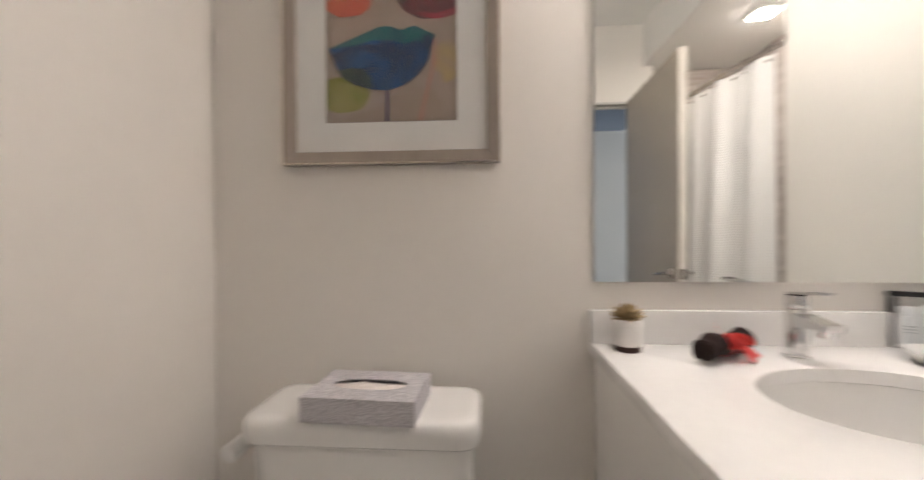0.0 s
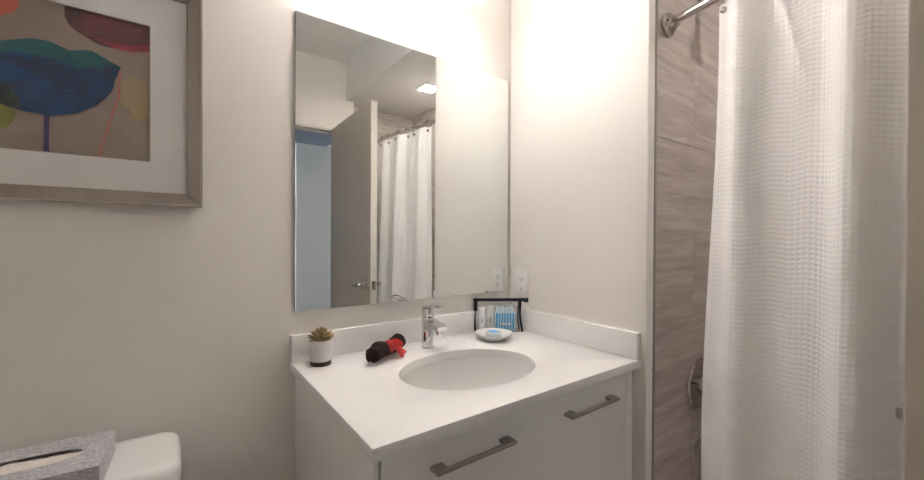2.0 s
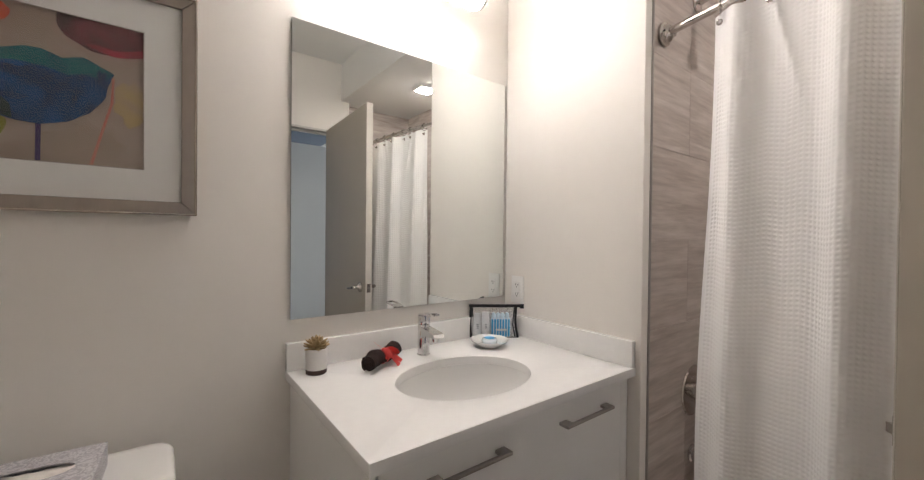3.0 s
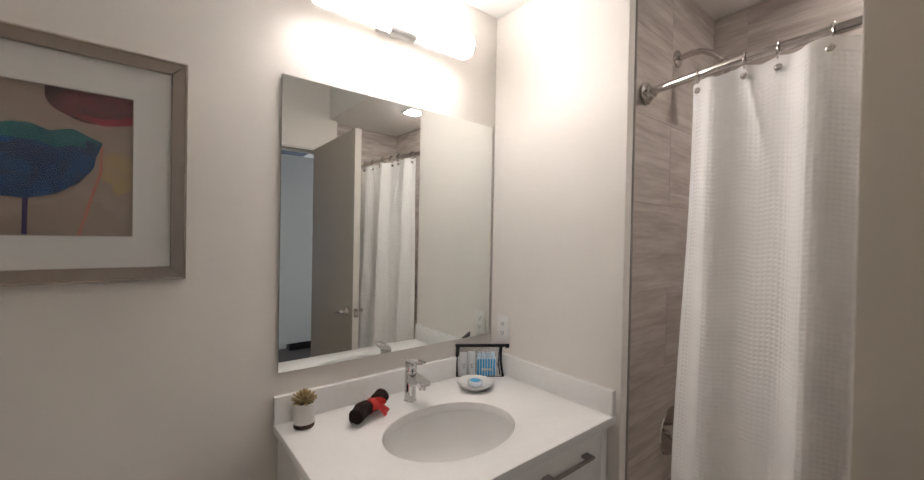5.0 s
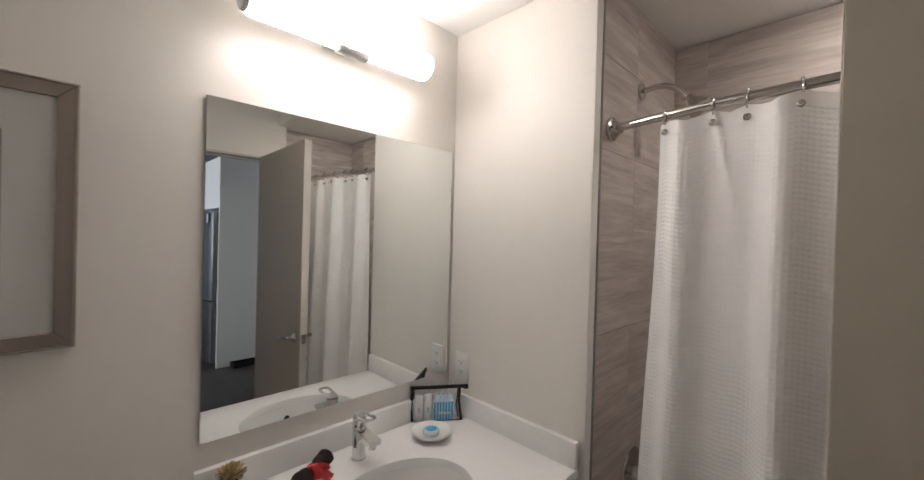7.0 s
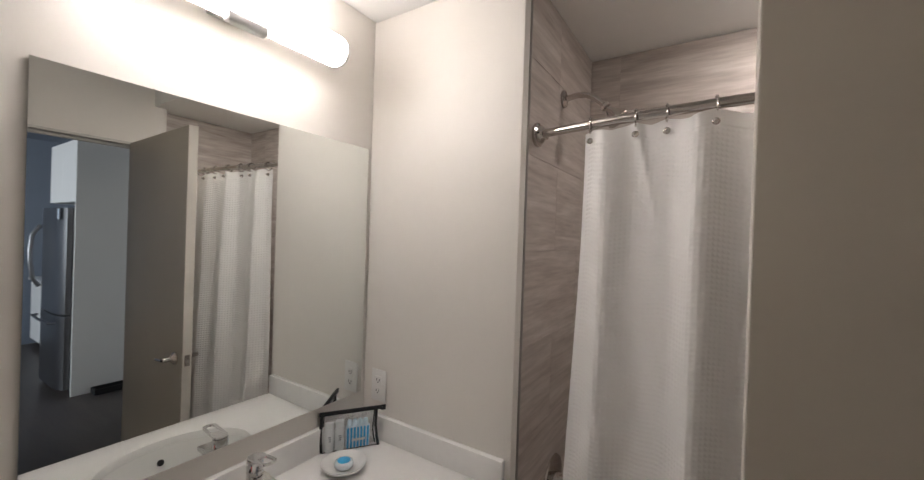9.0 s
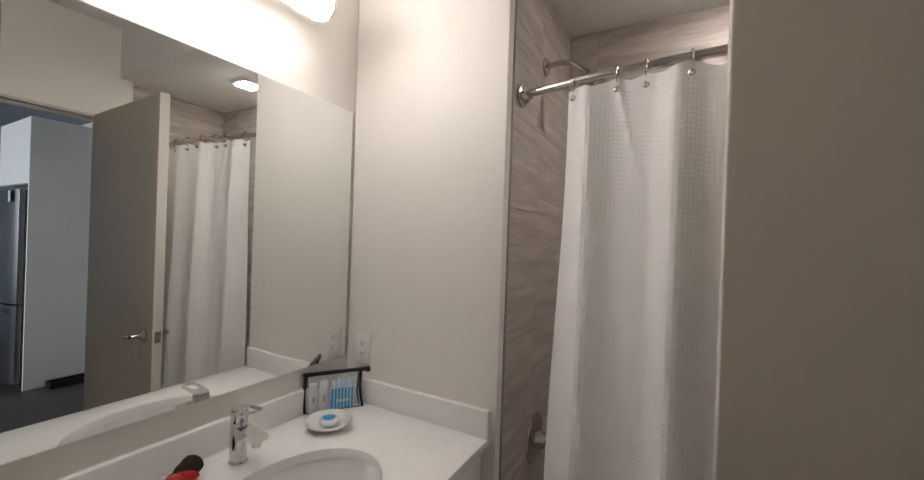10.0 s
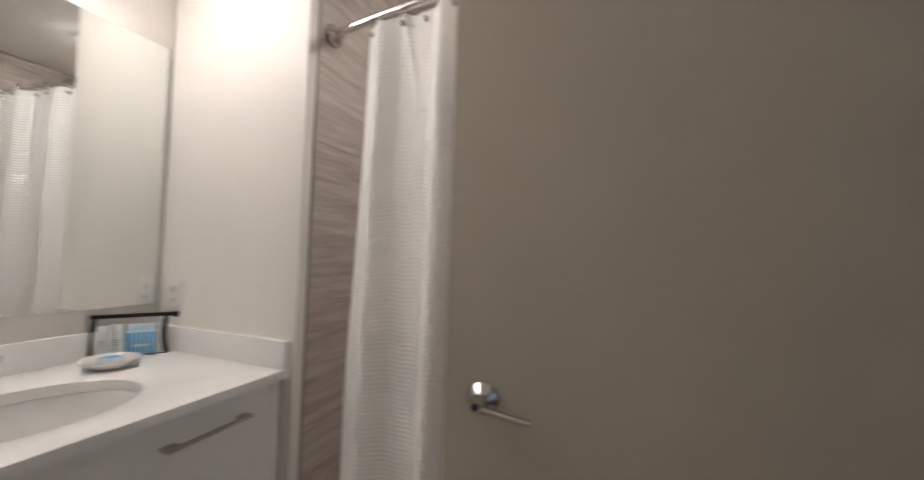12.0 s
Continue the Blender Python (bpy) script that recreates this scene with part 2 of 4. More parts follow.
def prism(outline, y0, y1, axis="y"):
    """A flat outline of (x, z) pairs given a thickness along y, or of (x, y) pairs along z."""
    bm = bmesh.new()
    put = (lambda a, b, c: (a, c, b)) if axis == "y" else (lambda a, b, c: (a, b, c))
    front = [bm.verts.new(put(a, b, y0)) for a, b in outline]
    back = [bm.verts.new(put(a, b, y1)) for a, b in outline]
    n = len(outline)
    bm.faces.new(front)
    bm.faces.new(back[::-1])
    for i in range(n):
        bm.faces.new((front[i], back[i], back[(i + 1) % n], front[(i + 1) % n]))
    bmesh.ops.recalc_face_normals(bm, faces=bm.faces[:])
    return bm


def loft(ringlist):
    bm = bmesh.new()
    vs = [[bm.verts.new(p) for p in ring] for ring in ringlist]
    n = len(vs[0])
    for a, b in zip(vs, vs[1:]):
        for i in range(n):
            bm.faces.new((a[i], a[(i + 1) % n], b[(i + 1) % n], b[i]))
    bm.faces.new(vs[0][::-1])
    bm.faces.new(vs[-1])
    return bm


def rounded_rect(x0, y0, x1, y1, r, n=6):
    out = []
    for cx, cy, a0 in ((x1 - r, y1 - r, 0), (x0 + r, y1 - r, 90), (x0 + r, y0 + r, 180), (x1 - r, y0 + r, 270)):
        for i in range(n + 1):
            a = radians(a0 + 90 * i / n)
            out.append((cx + r * math.cos(a), cy + r * math.sin(a)))
    return out


def joined(*meshes):
    """Several bmeshes of one part as one."""
    out = bmesh.new()
    for bm in meshes:
        me = bpy.data.meshes.new("tmp")
        bm.to_mesh(me)
        bm.free()
        out.from_mesh(me)
        bpy.data.meshes.remove(me)
    return out


def turned(bm, m):
    bm.transform(m)
    return bm


def mesh_of(name, bm, material, smooth=None):
    bmesh.ops.recalc_face_normals(bm, faces=bm.faces[:])
    me = bpy.data.meshes.new(name)
    bm.to_mesh(me)
    bm.free()
    me.materials.append(material)
    if smooth is not None:
        me.shade_smooth()
        me.set_sharp_from_angle(angle=radians(smooth))
    return me


def thing(name, label, category, at=(0, 0, 0), group="", kind=""):
    ob = new(name)
    ob.empty_display_size = 0.05
    ob.matrix_basis = Matrix.Translation(at)
    return tagged(ob, label, category, group, kind)


def part(name, bm, material, parent, label="", smooth=35):
    """A mesh in world metres, hung under its thing or part."""
    ob = new(name, mesh_of(name, bm, material, smooth))
    ob.parent = parent
    if parent.parent is None:
        ob.matrix_parent_inverse = parent.matrix_basis.inverted()
    return tagged(ob, label)


def single(name, bm, material, label, category, group="", kind="", smooth=35):
    return tagged(new(name, mesh_of(name, bm, material, smooth)), label, category, group, kind)


def structure(name, bm, material, label, category="wall"):
    return single(name, bm, material, label, category, kind="structure", smooth=None)


# ---- large structure ----
# Origin: foot of the back wall at the vanity's free end; x along the back wall, y away from the room.
LEFT, STUB, FRONT, TILE_Y, TILE_X, TUB_END = -0.990, 0.900, -2.06, -0.624, 1.612, -2.144
LOW, HIGH = 2.414, 2.725

structure("wall_back", box(LEFT - 0.1, 0.0, 0.0, TILE_X + 0.1, 0.12, HIGH + 0.05), M["wall"], "light greige painted back wall above the vanity")
structure("wall_left", box(LEFT - 0.1, FRONT - 0.12, 0.0, LEFT, -0.002, HIGH + 0.05), M["wall"], "light greige painted side wall beside the toilet")
structure("wall_stub", box(STUB, TILE_Y + 0.002, 0.0, 0.938, -0.002, LOW - 0.002, 0.002, 1), M["wall"], "light greige painted end wall beside the vanity")
structure("wall_wet", box(0.940, TILE_Y + 0.012, 0.0, TILE_X + 0.1, -0.002, LOW - 0.002), M["grout"], "grout bed of the shower wall behind beige tiles")
structure("wall_tub", box(TILE_X + 0.010, TUB_END - 0.1, 0.0, TILE_X + 0.1, TILE_Y + 0.010, LOW - 0.002), M["grout"], "grout bed of the long shower wall behind beige tiles")
structure("wall_tub_end", box(0.985, TUB_END - 0.1, 0.0, TILE_X + 0.008, TUB_END - 0.010, LOW - 0.002), M["grout"], "grout bed of the shower end wall behind beige tiles")

DOOR_L, DOOR_R, DOOR_TOP = -0.045, 0.846, 2.150
structure("wall_tub_return", box(0.970, TUB_END - 0.1, 0.0, 0.984, FRONT - 0.003, LOW - 0.002), M["wall"], "narrow painted return at the shower end")
wall_outline = [(LEFT + 0.002, 0.0), (DOOR_L, 0.0), (DOOR_L, DOOR_TOP), (DOOR_R, DOOR_TOP), (DOOR_R, 0.0), (0.968, 0.0), (0.968, HIGH + 0.05), (LEFT + 0.002, HIGH + 0.05)]
structure("wall_front", prism(wall_outline, FRONT - 0.12, FRONT), M["wall"], "light greige painted wall with the doorway")
structure("floor", box(LEFT - 0.1, TUB_END - 0.1, -0.05, TILE_X + 0.1, 0.12, 0.0), M["floor"], "light beige tiled bathroom floor", "floor")
structure("ceiling", box(LEFT + 0.002, FRONT - 0.11, HIGH, 0.914, -0.626, HIGH + 0.05), M["ceiling"], "white painted high ceiling by the door", "ceiling")
structure("bulkhead_vanity", box(LEFT + 0.002, -0.624, LOW, 0.912, -0.003, HIGH + 0.045), M["ceiling"], "white painted lowered ceiling over the vanity", "ceiling")
structure("bulkhead_shower", box(0.914, TUB_END - 0.1, LOW, TILE_X + 0.1, -0.003, HIGH + 0.045), M["ceiling"], "white painted lowered ceiling over the shower", "ceiling")
structure("trim_tile_edge", box(0.9385, TILE_Y - 0.003, 0.0, 0.9455, TILE_Y + 0.011, LOW - 0.004, 0.002, 1), M["steel_trim"], "satin steel edge strip beside the shower tiles", "trim")

# door lining with a stop, in three pieces
lining = thing("door_frame", "greige painted door lining with a narrow stop", "door frame", (0.33, FRONT, 0), kind="structure")
part("jamb", joined(box(DOOR_L, FRONT - 0.125, 0.0, DOOR_L + 0.018, FRONT + 0.005, DOOR_TOP, 0.002, 1), box(DOOR_L + 0.018, FRONT - 0.07, 0.0, DOOR_L + 0.030, FRONT - 0.045, DOOR_TOP - 0.018)), M["trim"], lining)
part("jamb", joined(box(DOOR_R - 0.018, FRONT - 0.125, 0.0, DOOR_R, FRONT + 0.005, DOOR_TOP, 0.002, 1), box(DOOR_R - 0.030, FRONT - 0.07, 0.0, DOOR_R - 0.018, FRONT - 0.045, DOOR_TOP - 0.018)), M["trim"], lining)
part("head", joined(box(DOOR_L + 0.018, FRONT - 0.125, DOOR_TOP - 0.018, DOOR_R - 0.018, FRONT + 0.005, DOOR_TOP, 0.002, 1), box(DOOR_L + 0.030, FRONT - 0.07, DOOR_TOP - 0.034, DOOR_R - 0.030, FRONT - 0.045, DOOR_TOP - 0.018)), M["trim"], lining)

# ---- the room beyond the doorway ----
KX0, KX1, KY = -3.0, 1.785, -6.6
structure("kitchen_floor", box(KX0, KY, -0.052, KX1, TUB_END - 0.101, -0.001), M["wood_floor"], "dark brown wood plank floor of the kitchen", "floor")
structure("kitchen_floor_strip", box(KX0, TUB_END - 0.100, -0.052, LEFT - 0.102, FRONT, -0.001), M["wood_floor"], "dark brown wood plank floor", "floor")
# this ceiling and the far wall hold dim daylight in their dark colour
structure("kitchen_ceiling", box(KX0 - 0.1, KY - 0.1, 2.74, KX1 + 0.1, FRONT - 0.122, 2.80), M["dim_blue"], "kitchen ceiling coloured dark blue for dim daylight", "ceiling")
structure("kitchen_wall_right", box(KX1, KY - 0.1, 0.0, KX1 + 0.1, TUB_END - 0.102, 2.738), M["wall"], "light painted kitchen wall behind the fridge")
structure("kitchen_wall_far", box(KX0, KY - 0.1, 0.0, KX1 - 0.002, KY, 2.738), M["dim_blue"], "far kitchen wall coloured dark blue for dim daylight")
structure("kitchen_wall_near", box(KX0, FRONT - 0.10, 0.0, LEFT - 0.102, FRONT, 2.738), M["wall"], "light painted hall wall")
# unseen wall, added to block window light from the bathroom door
structure("daylight_screen", box(-0.36, -3.25, 0.0, -0.25, FRONT - 0.122, 2.738), M["wall"], "unseen wall added to keep daylight off the open door")
WY0, WY1, WZ0, WZ1 = -5.60, -2.50, 0.85, 2.45
for nm, b in (("low", (KY - 0.1, 0.0, FRONT, WZ0)), ("high", (KY - 0.1, WZ1, FRONT, 2.738)), ("far", (KY - 0.1, WZ0, WY0, WZ1)), ("near", (WY1, WZ0, FRONT, WZ1))):
    structure("kitchen_wall_window_" + nm, box(KX0 - 0.12, b[0], b[1], KX0 - 0.001, b[2], b[3]), M["wall"], "light painted wall round the kitchen window")
win = thing("window_1", "white framed kitchen window letting in daylight", "window", (KX0, -4.4, WZ0), kind="structure")
part("window_frame", joined(box(KX0 - 0.09, WY0, WZ0, KX0 - 0.04, WY0 + 0.05, WZ1), box(KX0 - 0.09, WY1 - 0.05, WZ0, KX0 - 0.04, WY1, WZ1), box(KX0 - 0.09, WY0 + 0.05, WZ0, KX0 - 0.04, WY1 - 0.05, WZ0 + 0.05), box(KX0 - 0.09, WY0 + 0.05, WZ1 - 0.05, KX0 - 0.04, WY1 - 0.05, WZ1), box(KX0 - 0.085, -4.07, WZ0 + 0.05, KX0 - 0.045, -4.03, WZ1 - 0.05)), M["trim"], win)
for a, b in ((WY0 + 0.05, -4.07), (-4.03, WY1 - 0.05)):
    pane = part("pane", box(KX0 - 0.068, a, WZ0 + 0.05, KX0 - 0.062, b, WZ1 - 0.05), M["glass"], win)
    pane.visible_shadow = False

# ---- kitchen things, seen in the mirror ----
PANEL_Y = -3.93
wallcab = thing("fridge_housing", "white cabinet over the fridge with a tall end panel", "cabinet", (1.3, -4.35, 0))
part("end_panel", box(0.965, PANEL_Y - 0.022, 0.0, 1.78, PANEL_Y, 2.42, 0.001, 1), M["cabinet"], wallcab)
part("body", box(0.987, -4.80, 1.83, 1.78, PANEL_Y - 0.024, 2.42), M["cabinet"], wallcab)
for a, b in ((-4.80, -4.379), (-4.375, PANEL_Y - 0.024)):
    part("door", box(0.965, a, 1.832, 0.985, b, 2.418, 0.002, 1), M["cabinet"], wallcab)

fridge = thing("fridge", "stainless steel fridge with a curved handle, freezer drawer below", "fridge", (1.3, -4.37, 0))
part("body", box(0.965, -4.77, 0.05, 1.735, -3.985, 1.775, 0.006), M["fridge_side"], fridge)
part("plinth", box(0.995, -4.75, 0.0, 1.715, -4.0, 0.048), M["black"], fridge)


def bowed_front(y0, y1, z0, z1):
    n = 28
    pts = [(y0 + (y1 - y0) * i / n, 0.925 - 0.046 * (1 - abs(2 * i / n - 1) ** 4.5)) for i in range(n + 1)]
    outline = [(x, y) for y, x in pts] + [(0.961, y1), (0.961, y0)]
    return prism(outline, z0, z1, "z")


fd = part("fridge_door", bowed_front(-4.765, -3.99, 0.765, 1.77), M["stainless"], fridge)
part("handle", sweep([(0.873, -4.66, 0.98), (0.827, -4.66, 1.06), (0.807, -4.66, 1.22), (0.803, -4.66, 1.35), (0.815, -4.66, 1.50), (0.873, -4.66, 1.60)], 0.019, 12), M["stainless"], fd)
part("notice", box(0.8785, -4.095, 1.66, 0.8815, -4.04, 1.76), M["grey_label"], fd, "pale paper notice")
fz = part("freezer_drawer", bowed_front(-4.765, -3.99, 0.06, 0.750), M["stainless"], fridge)
part("handle", sweep([(0.875, -4.70, 0.69), (0.835, -4.68, 0.69), (0.823, -4.38, 0.69), (0.835, -4.07, 0.69), (0.875, -4.05, 0.69)], 0.012, 12), M["stainless"], fz)

run = thing("base_cabinet", "white kitchen base cabinet with closed doors", "cabinet", (1.4, -5.6, 0))
part("body", box(1.155, -6.5, 0.10, 1.78, -4.80, 0.875), M["cabinet"], run)
part("plinth", box(1.205, -6.5, 0.0, 1.78, -4.80, 0.098), M["black"], run)
for a in (-6.5, -6.08, -5.66):
    part("door", box(1.135, a + 0.002, 0.105, 1.153, a + 0.416, 0.870, 0.002, 1), M["cabinet"], run)
dish = thing("dishwasher", "stainless steel dishwasher front beside the fridge", "dishwasher", (1.1, -5.0, 0))
part("front", box(1.12, -5.232, 0.105, 1.154, -4.81, 0.868, 0.003), M["stainless"], dish)
part("handle", sweep([(1.121, -5.20, 0.80), (1.09, -5.19, 0.80), (1.09, -4.85, 0.80), (1.121, -4.84, 0.80)], 0.009, 10), M["stainless"], dish)
single("kitchen_worktop", box(1.105, -6.5, 0.876, 1.78, -4.80, 0.912, 0.003), M["quartz"], "white kitchen worktop on base cabinets", "worktop")

tray = thing("boot_tray", "black rubber boot tray lying against the white panel", "tray", (1.2, -3.85, 0))
part("base", box(1.105, -3.925, 0.0, 1.535, -3.80, 0.012, 0.003), M["black"], tray)
part("rim", joined(box(1.105, -3.925, 0.012, 1.535, -3.912, 0.055), box(1.105, -3.813, 0.012, 1.535, -3.80, 0.055), box(1.105, -3.912, 0.012, 1.118, -3.813, 0.055), box(1.522, -3.912, 0.012, 1.535, -3.813, 0.055)), M["black"], tray)

# ---- bathroom door, standing open ----
HINGE, FREE = Vector((0.784, -2.052)), Vector((0.756, -1.172))
leaf_len = (FREE - HINGE).length
turn_deg = math.degrees(math.atan2((FREE - HINGE).y, (FREE - HINGE).x))
door_pose = Matrix.Translation((HINGE.x, HINGE.y, 0)) @ pose(0, 0, 0, 0, 0, turn_deg)
door = thing("door_1", "greige painted flush door standing open, lever handles", "door", (HINGE.x, HINGE.y, 0))


def door_part(name, bm, material, parent, label=""):
    return part(name, turned(bm, door_pose), material, parent, label)


# local: x along the leaf, y = 0 at the face seen from the basin, thickness towards -y
leaf = door_part("leaf", box(0.004, -0.044, 0.010, leaf_len, 0.0, 2.140, 0.0015, 1), M["door"], door)
# strip on the free edge, paler than the leaf
door_part("edge_band", box(leaf_len + 0.0002, -0.0435, 0.0105, leaf_len + 0.0022, -0.0005, 2.1395, 0.0008, 1), M["edge_band"], leaf, "cream strip on the free edge of the door")
LX, LZ = leaf_len - 0.086, 0.933
for side, y in ((1, 0.0), (-1, -0.044)):
    rot = Euler((radians(-90 * side), 0, 0)).to_matrix()
    lev = door_part("lever_handle", lathe([(0.034, 0.0), (0.0345, 0.003), (0.033, 0.006), (0.027, 0.011), (0.019, 0.018), (0.014, 0.023), (0.0125, 0.028), (0.0125, 0.056), (0.0115, 0.058)], 32, (LX, y, LZ), tilt=rot), M["rod"], door, "satin chrome lever handle on a round rose")
    door_part("lever", sweep([(LX + 0.004, y + side * 0.048, LZ - 0.004), (LX - 0.03, y + side * 0.050, LZ - 0.008), (LX - 0.065, y + side * 0.050, LZ - 0.013), (LX - 0.107, y + side * 0.049, LZ - 0.018)], [0.0092, 0.0085, 0.0082, 0.0080], 14, 0.8), M["rod"], lev)
    door_part("thumb_turn", lathe([(0.008, 0.0575), (0.008, 0.061), (0.0065, 0.063), (0.001, 0.0632)], 20, (LX, y, LZ), tilt=rot), M["slot"], lev, "dark thumb-turn button")
door_part("latch_plate", box(leaf_len + 0.001, -0.035, LZ - 0.028, leaf_len + 0.0036, -0.009, LZ + 0.028, 0.0005, 1), M["rod"], leaf)
door_part("latch_bolt", prism([(leaf_len + 0.003, -0.030), (leaf_len + 0.013, -0.027), (leaf_len + 0.003, -0.014)], LZ - 0.009, LZ + 0.009, "z"), M["rod"], leaf)
for z in (0.25, 1.07, 1.89):
    door_part("hinge", lathe([(0.007, z - 0.05), (0.007, z + 0.05)], 12, (0.0, -0.050, 0)), M["rod"], door)

# ---- vanity ----
vanity = thing("vanity_cabinet", "white laminate vanity with a wide drawer front", "vanity", (0.45, -0.3, 0))
part("side", box(0.014, -0.558, 0.10, 0.032, -0.004, 0.842), M["cabinet"], vanity)
part("side", box(STUB - 0.022, -0.558, 0.10, STUB - 0.004, -0.004, 0.842), M["cabinet"], vanity)
part("back", box(0.033, -0.022, 0.10, STUB - 0.023, -0.004, 0.842), M["cabinet"], vanity)
part("bottom", box(0.033, -0.558, 0.10, STUB - 0.023, -0.023, 0.118), M["cabinet"], vanity)
part("front_rail", box(0.033, -0.558, 0.119, STUB - 0.023, -0.545, 0.842), M["cabinet"], vanity)
part("plinth", box(0.05, -0.50, 0.0, STUB - 0.004, -0.01, 0.098), M["cabinet"], vanity)
part("filler", box(0.858, -0.580, 0.10, STUB - 0.004, -0.560, 0.842, 0.001, 1), M["cabinet"], vanity)
part("side_panel", box(0.012, -0.580, 0.10, 0.024, -0.560, 0.842, 0.001, 1), M["cabinet"], vanity)
front = part("drawer_front", box(0.028, -0.582, 0.115, 0.854, -0.560, 0.838, 0.0015, 1), M["cabinet"], vanity)


def pull(x0, x1, z):
    """A square bar pull on two flat tabs."""
    t = joined(box(x0, -0.614, z - 0.0045, x0 + 0.030, -0.583, z + 0.0045, 0.0015, 1), box(x1 - 0.030, -0.614, z - 0.0045, x1, -0.583, z + 0.0045, 0.0015, 1), box(x0 + 0.026, -0.614, z - 0.0045, x1 - 0.026, -0.604, z + 0.0045, 0.0015, 1))
    return part("handle", t, M["nickel"], front, "brushed nickel bar pull")


pull(0.134, 0.352, 0.779)
pull(0.553, 0.771, 0.779)

# worktop with an oval cut-out, upstands as parts
SX, SY, SA, SB = 0.420, -0.345, 0.216, 0.163


def counter_with_hole(x0, y0, x1, y1, z0, z1, n=72):
    bm = bmesh.new()
    def rim(a):
        dx, dy = math.cos(a), math.sin(a)
        s = min(((x1 if dx > 0 else x0) - SX) / dx if abs(dx) > 1e-6 else 9, ((y1 if dy > 0 else y0) - SY) / dy if abs(dy) > 1e-6 else 9)
        return SX + dx * s, SY + dy * s
    angles = sorted([2 * math.pi * i / n for i in range(n)] + [math.atan2(cy - SY, cx - SX) % (2 * math.pi) for cx in (x0, x1) for cy in (y0, y1)])
    loops = []
    for z in (z1, z0):
        loops.append(([bm.verts.new((SX + SA * math.cos(a), SY + SB * math.sin(a), z)) for a in angles], [bm.verts.new((*rim(a), z)) for a in angles]))
    (ti, to), (bi, bo) = loops
    m = len(angles)
    for i in range(m):
        j = (i + 1) % m
        bm.faces.new((ti[i], to[i], to[j], ti[j]))
        bm.faces.new((bi[j], bo[j], bo[i], bi[i]))
        bm.faces.new((to[i], bo[i], bo[j], to[j]))
        bm.faces.new((ti[j], bi[j], bi[i], ti[i]))
    bmesh.ops.recalc_face_normals(bm, faces=bm.faces[:])
    sharp = [e for e in bm.edges if len(e.link_faces) == 2 and e.calc_face_angle(0) > 1.0 and e.verts[0].co.z > z1 - 1e-4 and e.verts[1].co.z > z1 - 1e-4]
    bmesh.ops.bevel(bm, geom=sharp, offset=0.0025, segments=2, profile=0.5, affect="EDGES")
    return bm


top = thing("worktop", "white quartz vanity top with low upstands", "worktop", (0.45, -0.3, 0.843))
part("slab", counter_with_hole(0.0, -0.605, STUB - 0.0006, -0.0006, 0.843, 0.870), M["quartz"], top)
part("backsplash", box(0.0, -0.020, 0.8702, STUB - 0.0006, -0.0004, 0.953, 0.0015, 2), M["quartz"], top)
part("side_splash", box(STUB - 0.021, -0.603, 0.8702, STUB - 0.0004, -0.0202, 0.953, 0.0015, 2), M["quartz"], top)

sink = thing("sink", "white oval undermount china basin, empty", "sink", (SX, SY, 0.70))
prof = [(0.985, 0.832), (0.95, 0.807), (0.90, 0.783), (0.82, 0.754), (0.70, 0.726), (0.50, 0.699), (0.30, 0.686), (0.12, 0.681)]
bowl_bm = bmesh.new()
rings = []
for r, z in [(1.005, 0.8422)] + prof + [(0.12, 0.671), (0.30, 0.676), (0.52, 0.689), (0.73, 0.716), (0.86, 0.746), (0.95, 0.778), (1.01, 0.82), (1.10, 0.832), (1.10, 0.8422)]:
    rings.append([bowl_bm.verts.new((SX + r * SA * math.cos(2 * math.pi * i / 64), SY + r * SB * math.sin(2 * math.pi * i / 64), z)) for i in range(64)])
for a, b in zip(rings, rings[1:] + rings[:1]):
    for i in range(64):
        bowl_bm.faces.new((a[i], b[i], b[(i + 1) % 64], a[(i + 1) % 64]))
part("basin", bowl_bm, M["basin"], sink, smooth=60)
part("drain", lathe([(0.024, 0.678), (0.024, 0.6855), (0.020, 0.6875), (0.008, 0.6865), (0.001, 0.686)], 28, (SX, SY, 0)), M["chrome"], sink, "chrome pop-up drain")
part("overflow_ring", lathe([(0.0105, 0.0), (0.0105, 0.003), (0.008, 0.0035), (0.0075, 0.002), (0.001, 0.0015)], 20, (SX + 0.004, SY - SB * 0.922, 0.797), tilt=Euler((radians(-68), 0, 0)).to_matrix()), M["slot"], sink, "round overflow hole")

FX, FY = 0.425, -0.100
tap = thing("faucet", "chrome single-lever basin mixer on the worktop", "faucet", (FX, FY, 0.87))
part("body", lathe([(0.0225, 0.8705), (0.0225, 0.873), (0.0205, 0.875), (0.0205, 0.972), (0.019, 0.975)], 36, (FX, FY, 0)), M["chrome"], tap)


